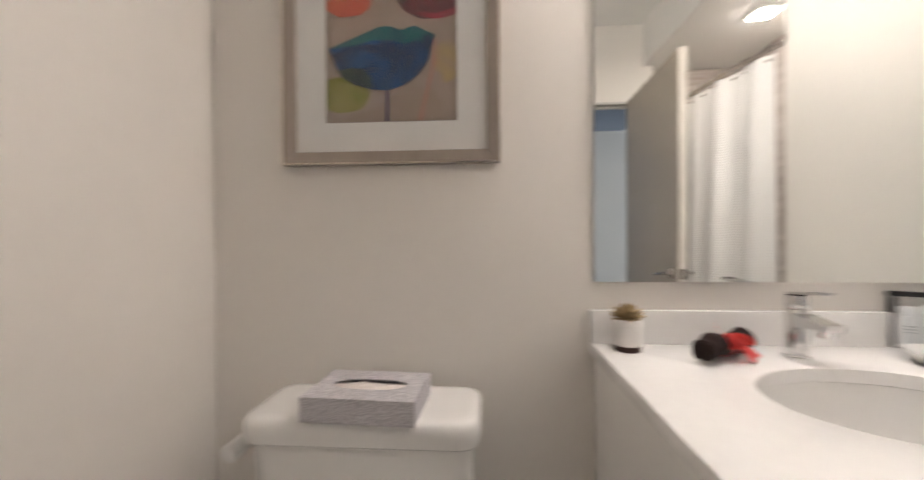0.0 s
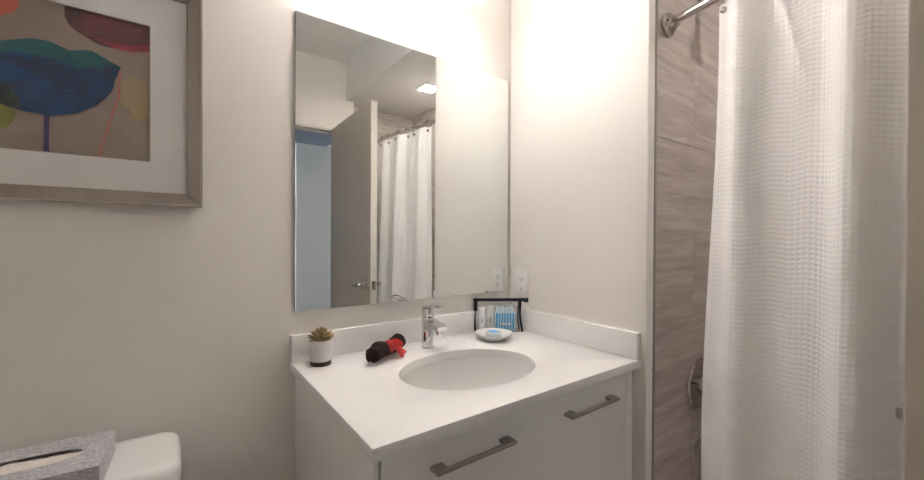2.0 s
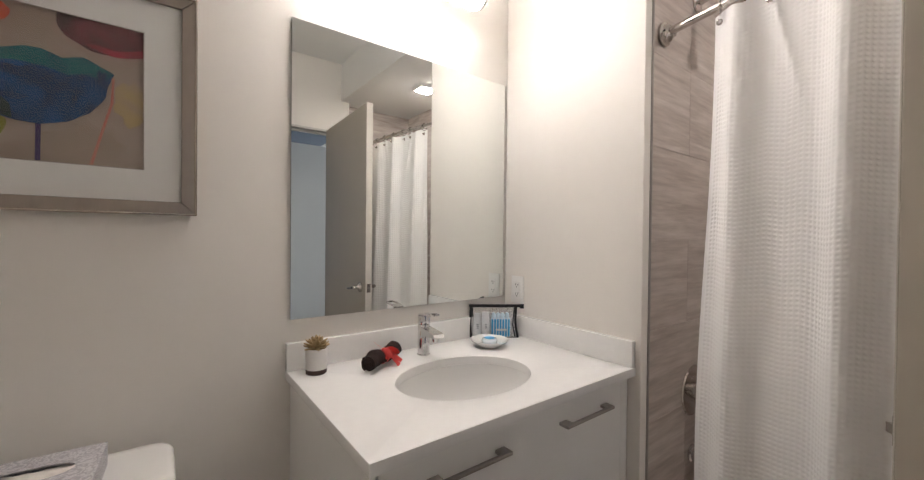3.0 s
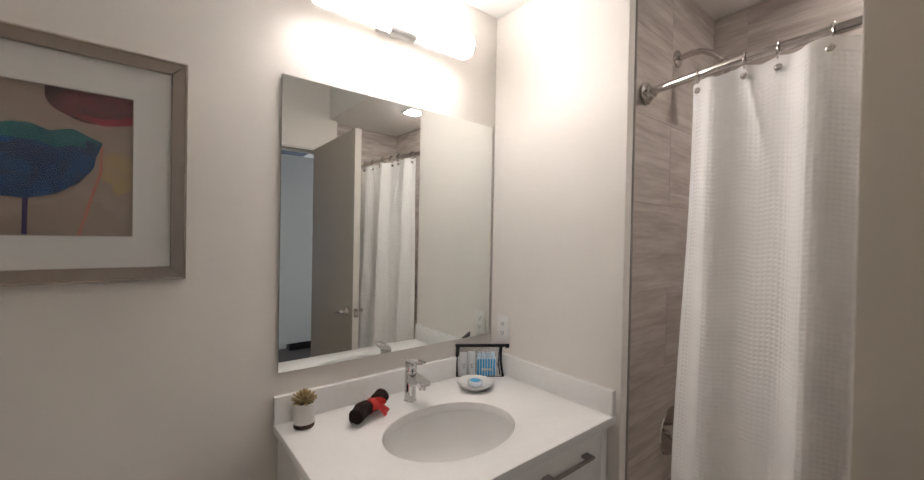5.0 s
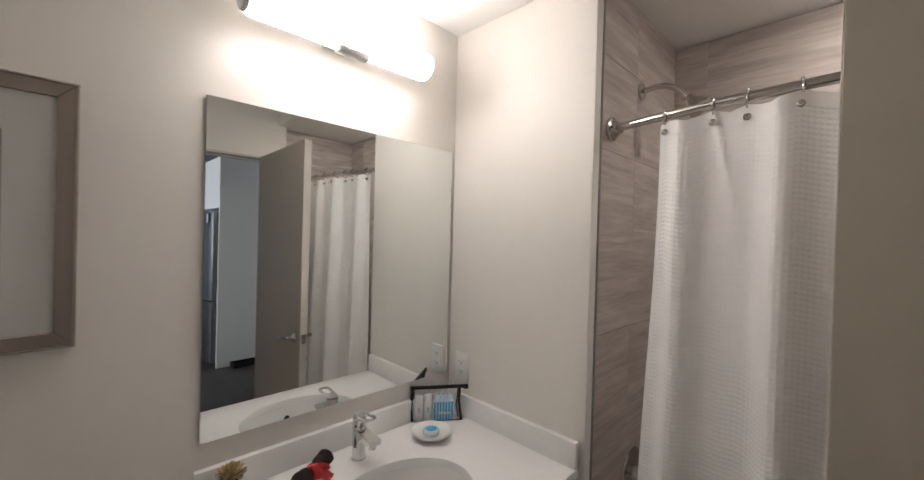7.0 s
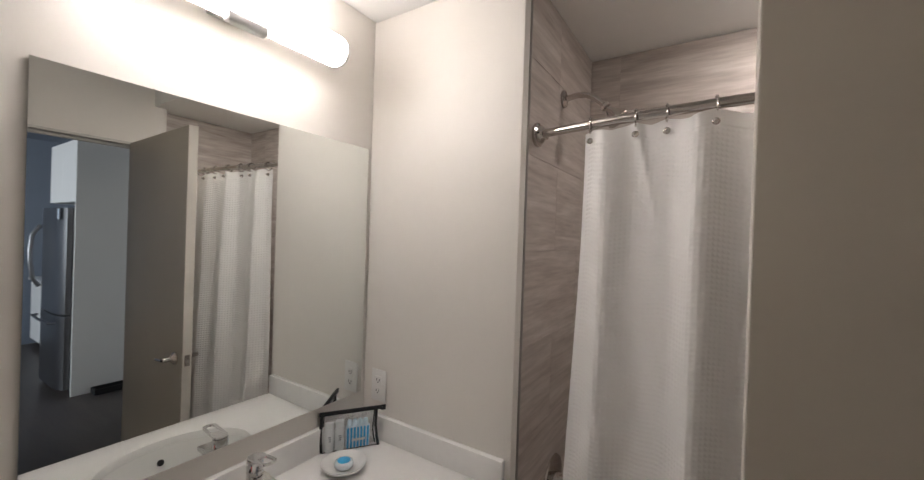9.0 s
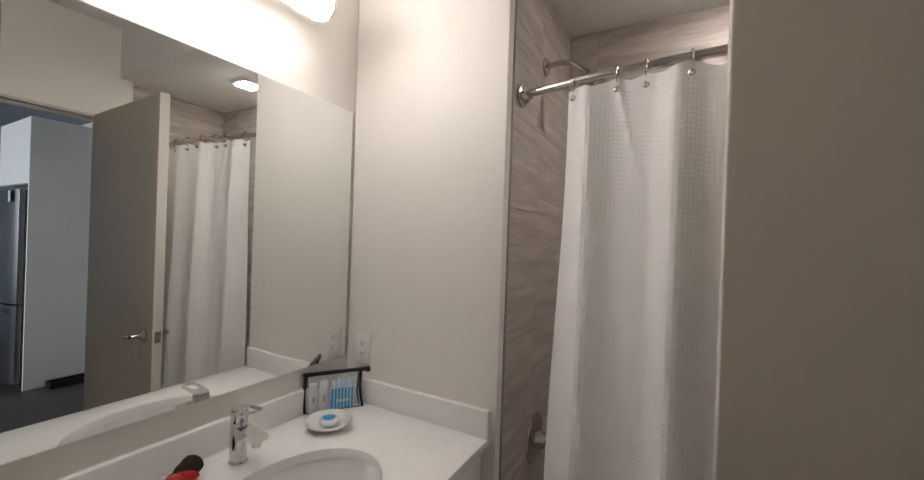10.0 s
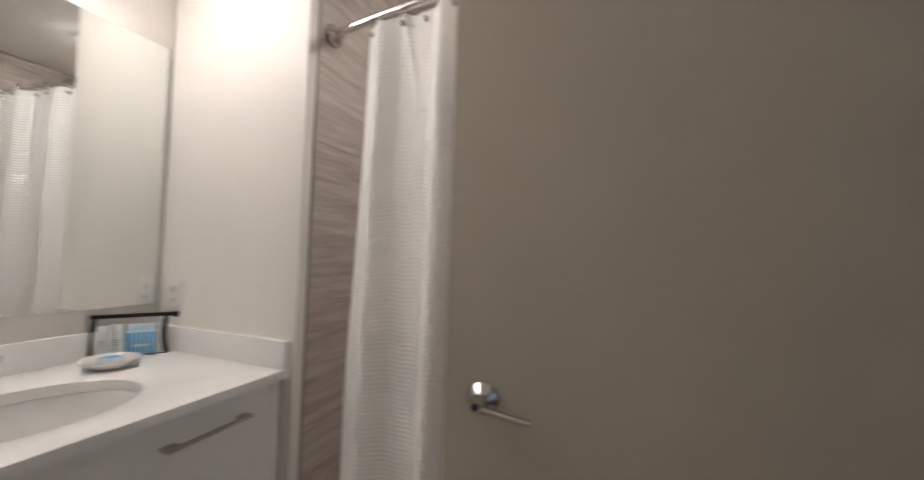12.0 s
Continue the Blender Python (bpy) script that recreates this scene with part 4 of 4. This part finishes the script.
def towel_roll():
    """A spiral of thick cloth along the roll."""
    bm = bmesh.new()
    turns, per, n = 3.3, 22, 30
    steps = int(turns * per)
    grid = []
    for k in range(n + 1):
        u = k / n
        pinch = 1 - 0.24 * math.exp(-((u - 0.50) / 0.10) ** 2)
        row = []
        for i in range(steps + 1):
            a = 2 * math.pi * i / per + 2.4
            r = (0.006 + 0.0195 * (i / steps)) * pinch
            if i > steps - per:
                r += 0.007 * max(0.0, math.cos(a - 2.2)) * math.exp(-((u - 0.30) / 0.16) ** 4) + 0.006 * max(0.0, math.cos(a - 1.2)) * math.exp(-((u - 0.84) / 0.15) ** 4)
            r += 0.0012 * noise.noise(Vector((i * 0.6, k * 0.5, 1.0))) + (0.0035 + 0.004 * u) * noise.noise(Vector((i * 0.22, k * 0.26, 4.0)))
            end = 0.007 * noise.noise(Vector((i * 0.13, 3.0 * round(u), 5.0))) * abs(2 * u - 1) ** 3
            c = TA + (TB - TA) * u + axis * end + Vector((0, 0, 0.003 * math.sin(u * 7.0)))
            row.append(c + across * r * math.cos(a) + Vector((0, 0, 1)) * r * math.sin(a))
        grid.append(row)
    thick = 0.0046
    vs = {}
    for k in range(n + 1):
        c = TA + (TB - TA) * (k / n)
        for i in range(steps + 1):
            p = grid[k][i]
            d = (p - c) - axis * (p - c).dot(axis)
            d.normalize()
            vs[k, i, 0], vs[k, i, 1] = bm.verts.new(p), bm.verts.new(p - d * thick)
    for k in range(n):
        for i in range(steps):
            bm.faces.new((vs[k, i, 0], vs[k + 1, i, 0], vs[k + 1, i + 1, 0], vs[k, i + 1, 0]))
            bm.faces.new((vs[k, i + 1, 1], vs[k + 1, i + 1, 1], vs[k + 1, i, 1], vs[k, i, 1]))
        for i in (0, steps):
            bm.faces.new((vs[k, i, 0], vs[k, i, 1], vs[k + 1, i, 1], vs[k + 1, i, 0]))
    for k in (0, n):
        for i in range(steps):
            bm.faces.new((vs[k, i, 0], vs[k, i + 1, 0], vs[k, i + 1, 1], vs[k, i, 1]))
    return bm


part("cloth", towel_roll(), M["towel"], roll)
mid = TA + (TB - TA) * 0.5


def ribbon_strip(points, width_dir, width):
    bm = bmesh.new()
    w = Vector(width_dir).normalized() * width / 2
    up = [Vector(p) for p in points]
    rows = [[bm.verts.new(p - w), bm.verts.new(p + w)] for p in up]
    for a, b in zip(rows, rows[1:]):
        bm.faces.new((a[0], b[0], b[1], a[1]))
    bmesh.ops.solidify(bm, geom=bm.faces[:], thickness=0.0006)
    return bm


ring = [mid + across * 0.0222 * math.cos(a) + Vector((0, 0, 0.0222 * math.sin(a))) for a in (2 * math.pi * i / 28 for i in range(29))]
knot = mid + across * 0.006 + Vector((0, 0, 0.0225))
# the bow lies over the side that faces the basin
side_dir = across if across.y < 0 else -across
bow = [ribbon_strip(ring, axis, 0.016)]
for s in (-1, 1):
    loop = []
    for i in range(15):
        a = math.pi * 2 * i / 14
        loop.append(knot + axis * s * 0.012 * (1 - math.cos(a)) + Vector((0, 0, 0.011 * math.sin(a) - 0.007 * (1 - math.cos(a)))) + side_dir * 0.016 * (1 - math.cos(a)))
    bow.append(ribbon_strip(loop, side_dir + Vector((0, 0, 0.4)), 0.020))
    bow.append(ribbon_strip([knot, knot + side_dir * 0.018 + axis * (0.006 + s * 0.006) - Vector((0, 0, 0.008)), knot + side_dir * 0.034 + axis * (0.014 + s * 0.009) - Vector((0, 0, 0.028)), knot + side_dir * 0.046 + axis * (0.022 + s * 0.008) - Vector((0, 0, 0.044 - 0.004 * s))], axis + Vector((0, 0, 0.25)), 0.017))
bow.append(turned(lathe([(0.002, -0.006), (0.0065, -0.004), (0.0070, 0.0), (0.0065, 0.004), (0.002, 0.006)], 14), Matrix.Translation(knot)))
part("ribbon", joined(*bow), M["ribbon"], roll, "coral red satin ribbon and bow")
part("ribbon_tail", ribbon_strip([knot, knot - side_dir * 0.012 + Vector((0, 0, 0.012)) - axis * 0.012, knot - side_dir * 0.02 + Vector((0, 0, 0.028)) - axis * 0.026], axis, 0.0012), M["ribbon"], roll, "thin upright ribbon end")

# soap dish and wrapped soap
DX, DY = 0.681, -0.153
single("soap_dish", lathe([(0.036, ZT), (0.039, ZT + 0.001), (0.047, ZT + 0.006), (0.063, ZT + 0.016), (0.0710, ZT + 0.0245), (0.0716, ZT + 0.0260), (0.0698, ZT + 0.0260), (0.061, ZT + 0.0185), (0.045, ZT + 0.010), (0.014, ZT + 0.0075)], 48, (DX, DY, 0)), M["china"], "round white ceramic soap dish on the worktop", "soap dish")
soap = thing("wrapped_soap", "round soap in pale wrap with blue top, in the dish", "soap", (DX, DY, ZT + 0.01))
part("bar", lathe([(0.020, ZT + 0.0095), (0.027, ZT + 0.013), (0.0290, ZT + 0.021), (0.027, ZT + 0.028), (0.022, ZT + 0.0305)], 32, (DX, DY, 0)), M["soap_wrap"], soap, smooth=50)
part("label", lathe([(0.0195, ZT + 0.0303), (0.0195, ZT + 0.0313), (0.017, ZT + 0.0318)], 28, (DX, DY, 0)), M["aqua"], soap, "round blue label")

# clear toiletry pouch, standing across the corner
BA, BB = Vector((0.686, -0.037, ZT)), Vector((0.838, -0.141, ZT))
bag_x = (BB - BA).normalized()
bag_pose = Matrix.Translation(BA) @ pose(0, 0, 0, 0, 0, math.degrees(math.atan2(bag_x.y, bag_x.x)))
BW, BH = (BB - BA).length, 0.125
pouch = thing("toiletry_pouch", "clear vinyl pouch with black piping holding toiletries", "pouch", tuple(BA))


def in_bag(name, bm, material, parent, label="", smooth=40):
    return part(name, turned(bm, bag_pose), material, parent, label, smooth)


# local: x along the pouch, y = 0 front, +y behind
for nm, pts in (("front_sheet", 0.0), ("back_sheet", 0.038)):
    bm = bmesh.new()
    g = []
    for i in range(13):
        for j in range(9):
            u, v = i / 12, j / 8
            bulge = 0.010 * math.sin(math.pi * u) * (1 - v) ** 0.6
            lean = 0.018 * v
            y = (0.010 - bulge + lean) if pts == 0 else (0.034 + bulge * 0.3 - lean * 0.3)
            g.append(bm.verts.new((0.004 + (BW - 0.008) * u, y, 0.003 + (BH - 0.006) * v)))
    for i in range(12):
        for j in range(8):
            bm.faces.new((g[i * 9 + j], g[(i + 1) * 9 + j], g[(i + 1) * 9 + j + 1], g[i * 9 + j + 1]))
    bmesh.ops.solidify(bm, geom=bm.faces[:], thickness=0.0004)
    in_bag(nm, bm, M["clear"] if pts == 0 else M["milky"], pouch).visible_shadow = False
in_bag("zip_band", joined(box(-0.008, 0.021, BH - 0.003, BW + 0.020, 0.034, BH + 0.009, 0.003), box(BW + 0.015, 0.024, BH - 0.008, BW + 0.032, 0.031, BH + 0.010, 0.002)), M["zip"], pouch, "black zip band along the top")
in_bag("piping", sweep([(0.0, 0.020, 0.003), (-0.003, 0.022, 0.05), (0.0, 0.027, BH)], 0.0052, 8), M["zip"], pouch)
in_bag("piping", sweep([(BW + 0.006, 0.014, 0.002), (BW + 0.001, 0.020, 0.03), (BW - 0.003, 0.024, 0.07), (BW, 0.027, BH)], 0.0048, 8), M["zip"], pouch)
in_bag("piping", sweep([(0.006, 0.036, 0.003), (0.004, 0.034, 0.06), (0.008, 0.030, BH)], 0.0026, 8), M["zip"], pouch)
in_bag("piping", sweep([(BW - 0.002, 0.034, 0.003), (BW - 0.012, 0.032, 0.05), (BW - 0.006, 0.030, BH)], 0.0026, 8), M["zip"], pouch)
in_bag("bottom_seam", sweep([(0.0, 0.016, 0.003), (BW * 0.5, 0.018, 0.0025), (BW + 0.004, 0.016, 0.003)], 0.0016, 8), M["zip"], pouch)
for bxx, hh, byy in ((0.026, 0.100, 0.020), (0.060, 0.104, 0.022)):
    bo = thing("toiletry_bottle", "small frosted white toiletry bottle inside the pouch", "bottle", tuple(bag_pose @ Vector((bxx, byy, 0))), group="bottles in the pouch")
    in_bag("bottle_body", lathe([(0.0135, 0.004), (0.0160, 0.006), (0.0165, hh - 0.028), (0.0145, hh - 0.022)], 24, (bxx, byy, 0), sy=0.7), M["bottle"], bo)
    in_bag("cap", lathe([(0.0145, hh - 0.0215), (0.0148, hh - 0.002), (0.0132, hh)], 24, (bxx, byy, 0), sy=0.7), M["bottle"], bo, "white cap")
    for q in range(3):
        in_bag("print_bar", box(bxx - 0.003 - 0.001 * q, byy - 0.0128, 0.040 + 0.007 * q, bxx + 0.004, byy - 0.0114, 0.043 + 0.007 * q), M["ink"], bo)
packet = thing("toiletry_packet", "blue and clear striped packet of toiletries in the pouch", "packet", tuple(bag_pose @ Vector((0.125, 0.020, 0))))
in_bag("wrap", box(0.079, 0.012, 0.004, 0.160, 0.030, 0.082, 0.006), M["aqua_pale"], packet)
for i in range(7):
    xx = 0.0825 + 0.0111 * i
    in_bag("stripe", box(xx, 0.0108, 0.007, xx + 0.0068, 0.0135, 0.076, 0.001, 1), M["aqua"], packet, smooth=None)
in_bag("label_bar", box(0.099, 0.0098, 0.030, 0.143, 0.0106, 0.038), M["bottle"], packet, "plain white label bar", smooth=None)
for bxx in (0.092, 0.110, 0.128, 0.146):
    in_bag("vial_top", lathe([(0.0085, 0.078), (0.0090, 0.092), (0.0065, 0.100), (0.002, 0.102)], 16, (bxx, 0.021, 0)), M["aqua_pale"], packet)

# ---- shower ----
def rod_x(y):
    return 1.003 - 0.095 * (1 - ((y + 1.384) / 0.760) ** 2)


ROD_Z = 1.941
rod = thing("curtain_rod", "bowed satin nickel shower rod between round flanges", "curtain rod", (1.0, TILE_Y, ROD_Z))
ys = [TILE_Y - 0.016 + (TUB_END + 0.016 - TILE_Y + 0.016) * i / 48 for i in range(49)]
part("rail", sweep([(rod_x(y), y, ROD_Z) for y in ys], 0.0125, 18), M["rod"], rod)
for y, s in ((TILE_Y, -1), (TUB_END, 1)):
    yaw = Euler((radians(90 if s < 0 else -90), 0, 0)).to_matrix()
    part("flange", lathe([(0.036, 0.0005), (0.038, 0.004), (0.037, 0.010), (0.029, 0.014), (0.0285, 0.019), (0.024, 0.024), (0.019, 0.027), (0.0175, 0.036), (0.0135, 0.038)], 36, (1.003, y, ROD_Z), tilt=yaw), M["rod"], rod, smooth=50)
    part("set_screw", lathe([(0.0035, 0.0), (0.0035, 0.0025)], 12, (1.003 - 0.0265, y + s * 0.018, ROD_Z), tilt=Euler((0, radians(-90), 0)).to_matrix()), M["slot"], rod)

# curtain: folds follow the rod, the weave is real relief
GROMMETS = [-0.803, -0.926, -1.000, -1.104, -1.225, -1.330, -1.455, -1.560, -1.690, -1.800, -1.915, -2.035]
C_Y0, C_Y1, C_TOP, C_BOT = -0.773, -2.060, 1.927, 0.16
RIDGES = [(-0.848, 0.036, 1.0), (-1.068, 0.036, 1.25), (-1.275, 0.040, 0.9), (-1.505, 0.036, 1.0), (-1.745, 0.040, 0.95), (-1.965, 0.034, 1.0)]


def fold(y, v):
    """How far the cloth stands out towards the room at y; v runs 0 at the hem to 1 at the top."""
    amp = 0.034 + 0.022 * (1 - v) ** 0.6
    drift = -0.012 * (1 - v)
    total = 0.0
    for c, w, k in RIDGES:
        d = y - c - drift * (1 + 0.3 * math.sin(9 * c))
        side = 0.82 if d > 0 else 1.5
        total += k * math.exp(-abs(d / (w * side * (1.0 + 0.25 * (1 - v)))) ** 2.0)
    out = amp * total
    # the pulled crease that runs from the second ring to the foot of the next ridge
    if v > 0.80:
        cy = -0.926 - 0.082 * (1 - v) / 0.20
        out += 0.008 * min(1, (v - 0.80) / 0.12) * math.exp(-abs((y - cy) / 0.012) ** 1.6)
    if 0.86 < v and abs(y + 1.225) < 0.12:
        cy = -1.225 + 0.045 * (1 - v) / 0.14
        out += 0.006 * (v - 0.86) / 0.14 * math.exp(-((y - cy) / 0.014) ** 2)
    out += 0.006 * noise.noise(Vector((y * 7, v * 3, 0.4))) + 0.003 * noise.noise(Vector((y * 19, v * 5, 3.4)))
    return out


def curtain_mesh():
    cells_up = 145
    nv = cells_up * 5
    # spread columns evenly along the cloth, not along the rod
    fine = [C_Y0 + (C_Y1 - C_Y0) * i / 3000 for i in range(3001)]
    arc, length = [0.0], 0.0
    for a, b in zip(fine, fine[1:]):
        length += math.hypot(b - a, (rod_x(b) - fold(b, 0.6)) - (rod_x(a) - fold(a, 0.6)))
        arc.append(length)
    cells_along = round(length / 0.0122)
    nu = cells_along * 5
    cols = np.interp(np.linspace(0, length, nu + 1), arc, fine)
    verts = np.zeros((nu + 1, nv + 1, 3))
    vs = np.linspace(0, 1, nv + 1)
    for i, y in enumerate(cols):
        coarse = np.interp(vs, np.linspace(0, 1, 23), [fold(y, q / 22) for q in range(23)])
        if -1.36 < y < -0.88:
            coarse = np.array([fold(y, v) for v in vs])
        edge = 0.014 * np.sin(vs * 5.0) * math.exp(-((y - C_Y0) / 0.05) ** 2)
        verts[i, :, 0] = rod_x(y) - 0.022 * (1 - vs) - coarse + 0.012
        sag = 0.016 * min(abs(y - g) for g in GROMMETS) / 0.06
        verts[i, :, 1] = y + edge + 0.006 * (1 - vs)
        verts[i, :, 2] = C_BOT + (C_TOP - sag - C_BOT) * vs
    du = np.gradient(verts, axis=0)
    dv = np.gradient(verts, axis=1)
    nrm = np.cross(du, dv)
    nrm /= np.linalg.norm(nrm, axis=2, keepdims=True)
    if nrm[..., 0].mean() > 0:
        nrm = -nrm
    s = np.linspace(0, length, nu + 1)[:, None]
    z = (vs * (C_TOP - C_BOT))[None, :]
    weave = 1.0 - (np.sin(np.pi * cells_along * s / length) * np.sin(np.pi * cells_up * vs[None, :])) ** 2
    hem = (z < C_TOP - C_BOT - 0.035) & (z > 0.03) & (s > 0.012)
    verts = verts + nrm * (0.0019 * weave * hem)[..., None]
    ids = np.arange((nu + 1) * (nv + 1)).reshape(nu + 1, nv + 1)
    faces = np.stack([ids[:-1, :-1], ids[1:, :-1], ids[1:, 1:], ids[:-1, 1:]], axis=-1).reshape(-1, 4)
    me = bpy.data.meshes.new("panel")
    me.from_pydata(verts.reshape(-1, 3).tolist(), [], faces.tolist())
    me.materials.append(M["cloth"])
    me.shade_smooth()
    me.update()
    return me


curtain = thing("shower_curtain", "white waffle-weave cotton shower curtain drawn across the tub", "shower curtain", (0.93, -1.4, ROD_Z))
panel = new("panel", curtain_mesh())
panel.parent = curtain
panel.matrix_parent_inverse = curtain.matrix_basis.inverted()
for y in GROMMETS:
    gx = rod_x(y) - fold(y, 0.985) + 0.011
    tilt_y = Euler((0, radians(-90), 0)).to_matrix()
    part("grommet", lathe([(0.0082, 0.0), (0.0088, 0.002), (0.0074, 0.0032), (0.0052, 0.0040), (0.0060, 0.0072), (0.0050, 0.0110), (0.0030, 0.0130), (0.0008, 0.0134)], 18, (gx - 0.003, y, 1.895), tilt=tilt_y), M["rod"], curtain, "satin nickel grommet stud")
    loop = []
    rx = rod_x(y)
    for i in range(25):
        a = 2 * math.pi * i / 24
        loop.append((rx + 0.018 * math.sin(a), y + 0.003 * math.sin(a), ROD_Z - 0.0045 + 0.020 * math.cos(a)))
    ball = lathe([(0.001, -0.0045), (0.0032, -0.0032), (0.0045, 0.0), (0.0032, 0.0032), (0.001, 0.0045)], 12, (rx, y, ROD_Z + 0.0165))
    part("ring", joined(sweep(loop, 0.0021, 8), ball), M["rod"], curtain)

head = thing("shower_fitting", "chrome shower head on a bent arm from tile", "shower head", (1.253, TILE_Y, 2.133))
HX, HZ = 1.245, 2.130
into = Euler((radians(90), 0, 0)).to_matrix()
part("flange", lathe([(0.031, 0.0005), (0.032, 0.004), (0.029, 0.009), (0.018, 0.013), (0.012, 0.015)], 32, (HX, TILE_Y, HZ), tilt=into), M["rod"], head)
arm = [(HX, TILE_Y - 0.012, HZ), (HX, TILE_Y - 0.05, HZ + 0.006), (HX, TILE_Y - 0.085, HZ + 0.003), (HX, TILE_Y - 0.115, HZ - 0.014), (HX, TILE_Y - 0.150, HZ - 0.045)]
part("arm", sweep(arm, 0.0105, 16), M["rod"], head)
spray = Euler((radians(140), 0, 0)).to_matrix()
part("spray_head", lathe([(0.012, 0.0), (0.017, 0.004), (0.017, 0.016), (0.012, 0.020), (0.014, 0.028), (0.024, 0.045), (0.036, 0.066), (0.038, 0.078), (0.034, 0.082)], 32, (HX, TILE_Y - 0.145, HZ - 0.041), tilt=spray), M["rod"], head)

VX, VZ = 1.262, 0.722
valve = thing("shower_valve", "round chrome shower valve with a lever on tile", "shower valve", (VX, TILE_Y, VZ))
part("plate", lathe([(0.089, 0.0005), (0.092, 0.003), (0.088, 0.008), (0.062, 0.012), (0.034, 0.014)], 48, (VX, TILE_Y, VZ), tilt=into), M["rod"], valve)
part("hub", lathe([(0.032, 0.0135), (0.030, 0.030), (0.025, 0.060), (0.022, 0.066), (0.010, 0.067)], 32, (VX, TILE_Y, VZ), tilt=into), M["rod"], valve)
part("lever", sweep([(VX, TILE_Y - 0.052, VZ), (VX - 0.035, TILE_Y - 0.060, VZ + 0.002), (VX - 0.085, TILE_Y - 0.066, VZ + 0.004)], [0.012, 0.009, 0.007], 12), M["chrome"], valve)
spout = thing("tub_spout", "chrome tub spout below the valve", "tub spout", (VX, TILE_Y, 0.50))
part("pipe", lathe([(0.032, 0.0005), (0.032, 0.006), (0.026, 0.010), (0.025, 0.09), (0.023, 0.13), (0.012, 0.135)], 28, (VX, TILE_Y, 0.49), tilt=into), M["chrome"], spout)
part("diverter", lathe([(0.006, 0.0), (0.006, 0.018), (0.009, 0.020), (0.008, 0.026)], 16, (VX, TILE_Y - 0.11, 0.512)), M["chrome"], spout)

lamp = thing("downlight", "square lit ceiling light over the shower", "ceiling light", (1.321, -1.37, LOW))
part("diffuser", box(1.321 - 0.054, -1.37 - 0.054, LOW - 0.020, 1.321 + 0.054, -1.37 + 0.054, LOW - 0.0125, 0.002, 1), M["downlight"], lamp, "glowing square diffuser", smooth=None)
part("frame", joined(box(1.321 - 0.070, -1.37 - 0.070, LOW - 0.012, 1.321 - 0.055, -1.37 + 0.070, LOW - 0.0005), box(1.321 + 0.055, -1.37 - 0.070, LOW - 0.012, 1.321 + 0.070, -1.37 + 0.070, LOW - 0.0005), box(1.321 - 0.055, -1.37 - 0.070, LOW - 0.012, 1.321 + 0.055, -1.37 - 0.055, LOW - 0.0005), box(1.321 - 0.055, -1.37 + 0.055, LOW - 0.012, 1.321 + 0.055, -1.37 + 0.070, LOW - 0.0005)), M["plastic"], lamp)

# ---- wall tiles, stacked 60 x 30 cm ----
def tile_mesh(w, h, t, along):
    """One tile with eased edges; along 'x' faces -y, along 'y' faces -x."""
    bm = box(0.0004, 0.0, 0.0007, w - 0.0004, t, h - 0.0007, 0.0006, 1)
    if along == "y":
        bm.transform(pose(0, 0, 0, 0, 0, -90))
    return mesh_of("tile", bm, M["tile"], None)


tile_cache = {}


def lay(parent, along, cuts, levels, fixed):
    for a, b in zip(cuts, cuts[1:]):
        for z0, z1 in zip(levels, levels[1:]):
            w, h = round(abs(b - a), 4), round(z1 - z0, 4)
            key = (w, h, along)
            if key not in tile_cache:
                tile_cache[key] = tile_mesh(w, h, 0.010, along)
            ob = new("tile", tile_cache[key])
            ob.parent = parent
            ob.matrix_basis = Matrix.Translation((a, fixed, z0) if along == "x" else (fixed, a, z0))


LEVELS = [0.0, 0.0875, 0.385, 0.6825, 0.98, 1.2775, 1.575, 1.8725, 2.170, LOW - 0.003]
for row in zip(LEVELS, LEVELS[1:]):
    joint = 1.209 if round(row[0], 4) in (0.385, 0.98, 1.575, 1.8725, 2.17) else 1.468
    lay(bpy.data.objects["wall_wet"], "x", [0.946, joint, TILE_X - 0.0005], row, TILE_Y)
lay(bpy.data.objects["wall_tub"], "y", [TILE_Y - 0.001, -0.745, -1.345, -1.945, TUB_END + 0.0005], LEVELS, TILE_X)
end_wall = bpy.data.objects["wall_tub_end"]
for a, b in ((0.986, 1.212), (1.212, TILE_X - 0.0005)):
    for z0, z1 in zip(LEVELS, LEVELS[1:]):
        key = (round(b - a, 4), round(z1 - z0, 4), "end")
        if key not in tile_cache:
            tile_cache[key] = mesh_of("tile", box(0.0008, -0.010, 0.0008, b - a - 0.0008, 0.0, z1 - z0 - 0.0008, 0.0008, 1), M["tile"], None)
        ob = new("tile", tile_cache[key])
        ob.parent = end_wall
        ob.matrix_basis = Matrix.Translation((a, TUB_END, z0))
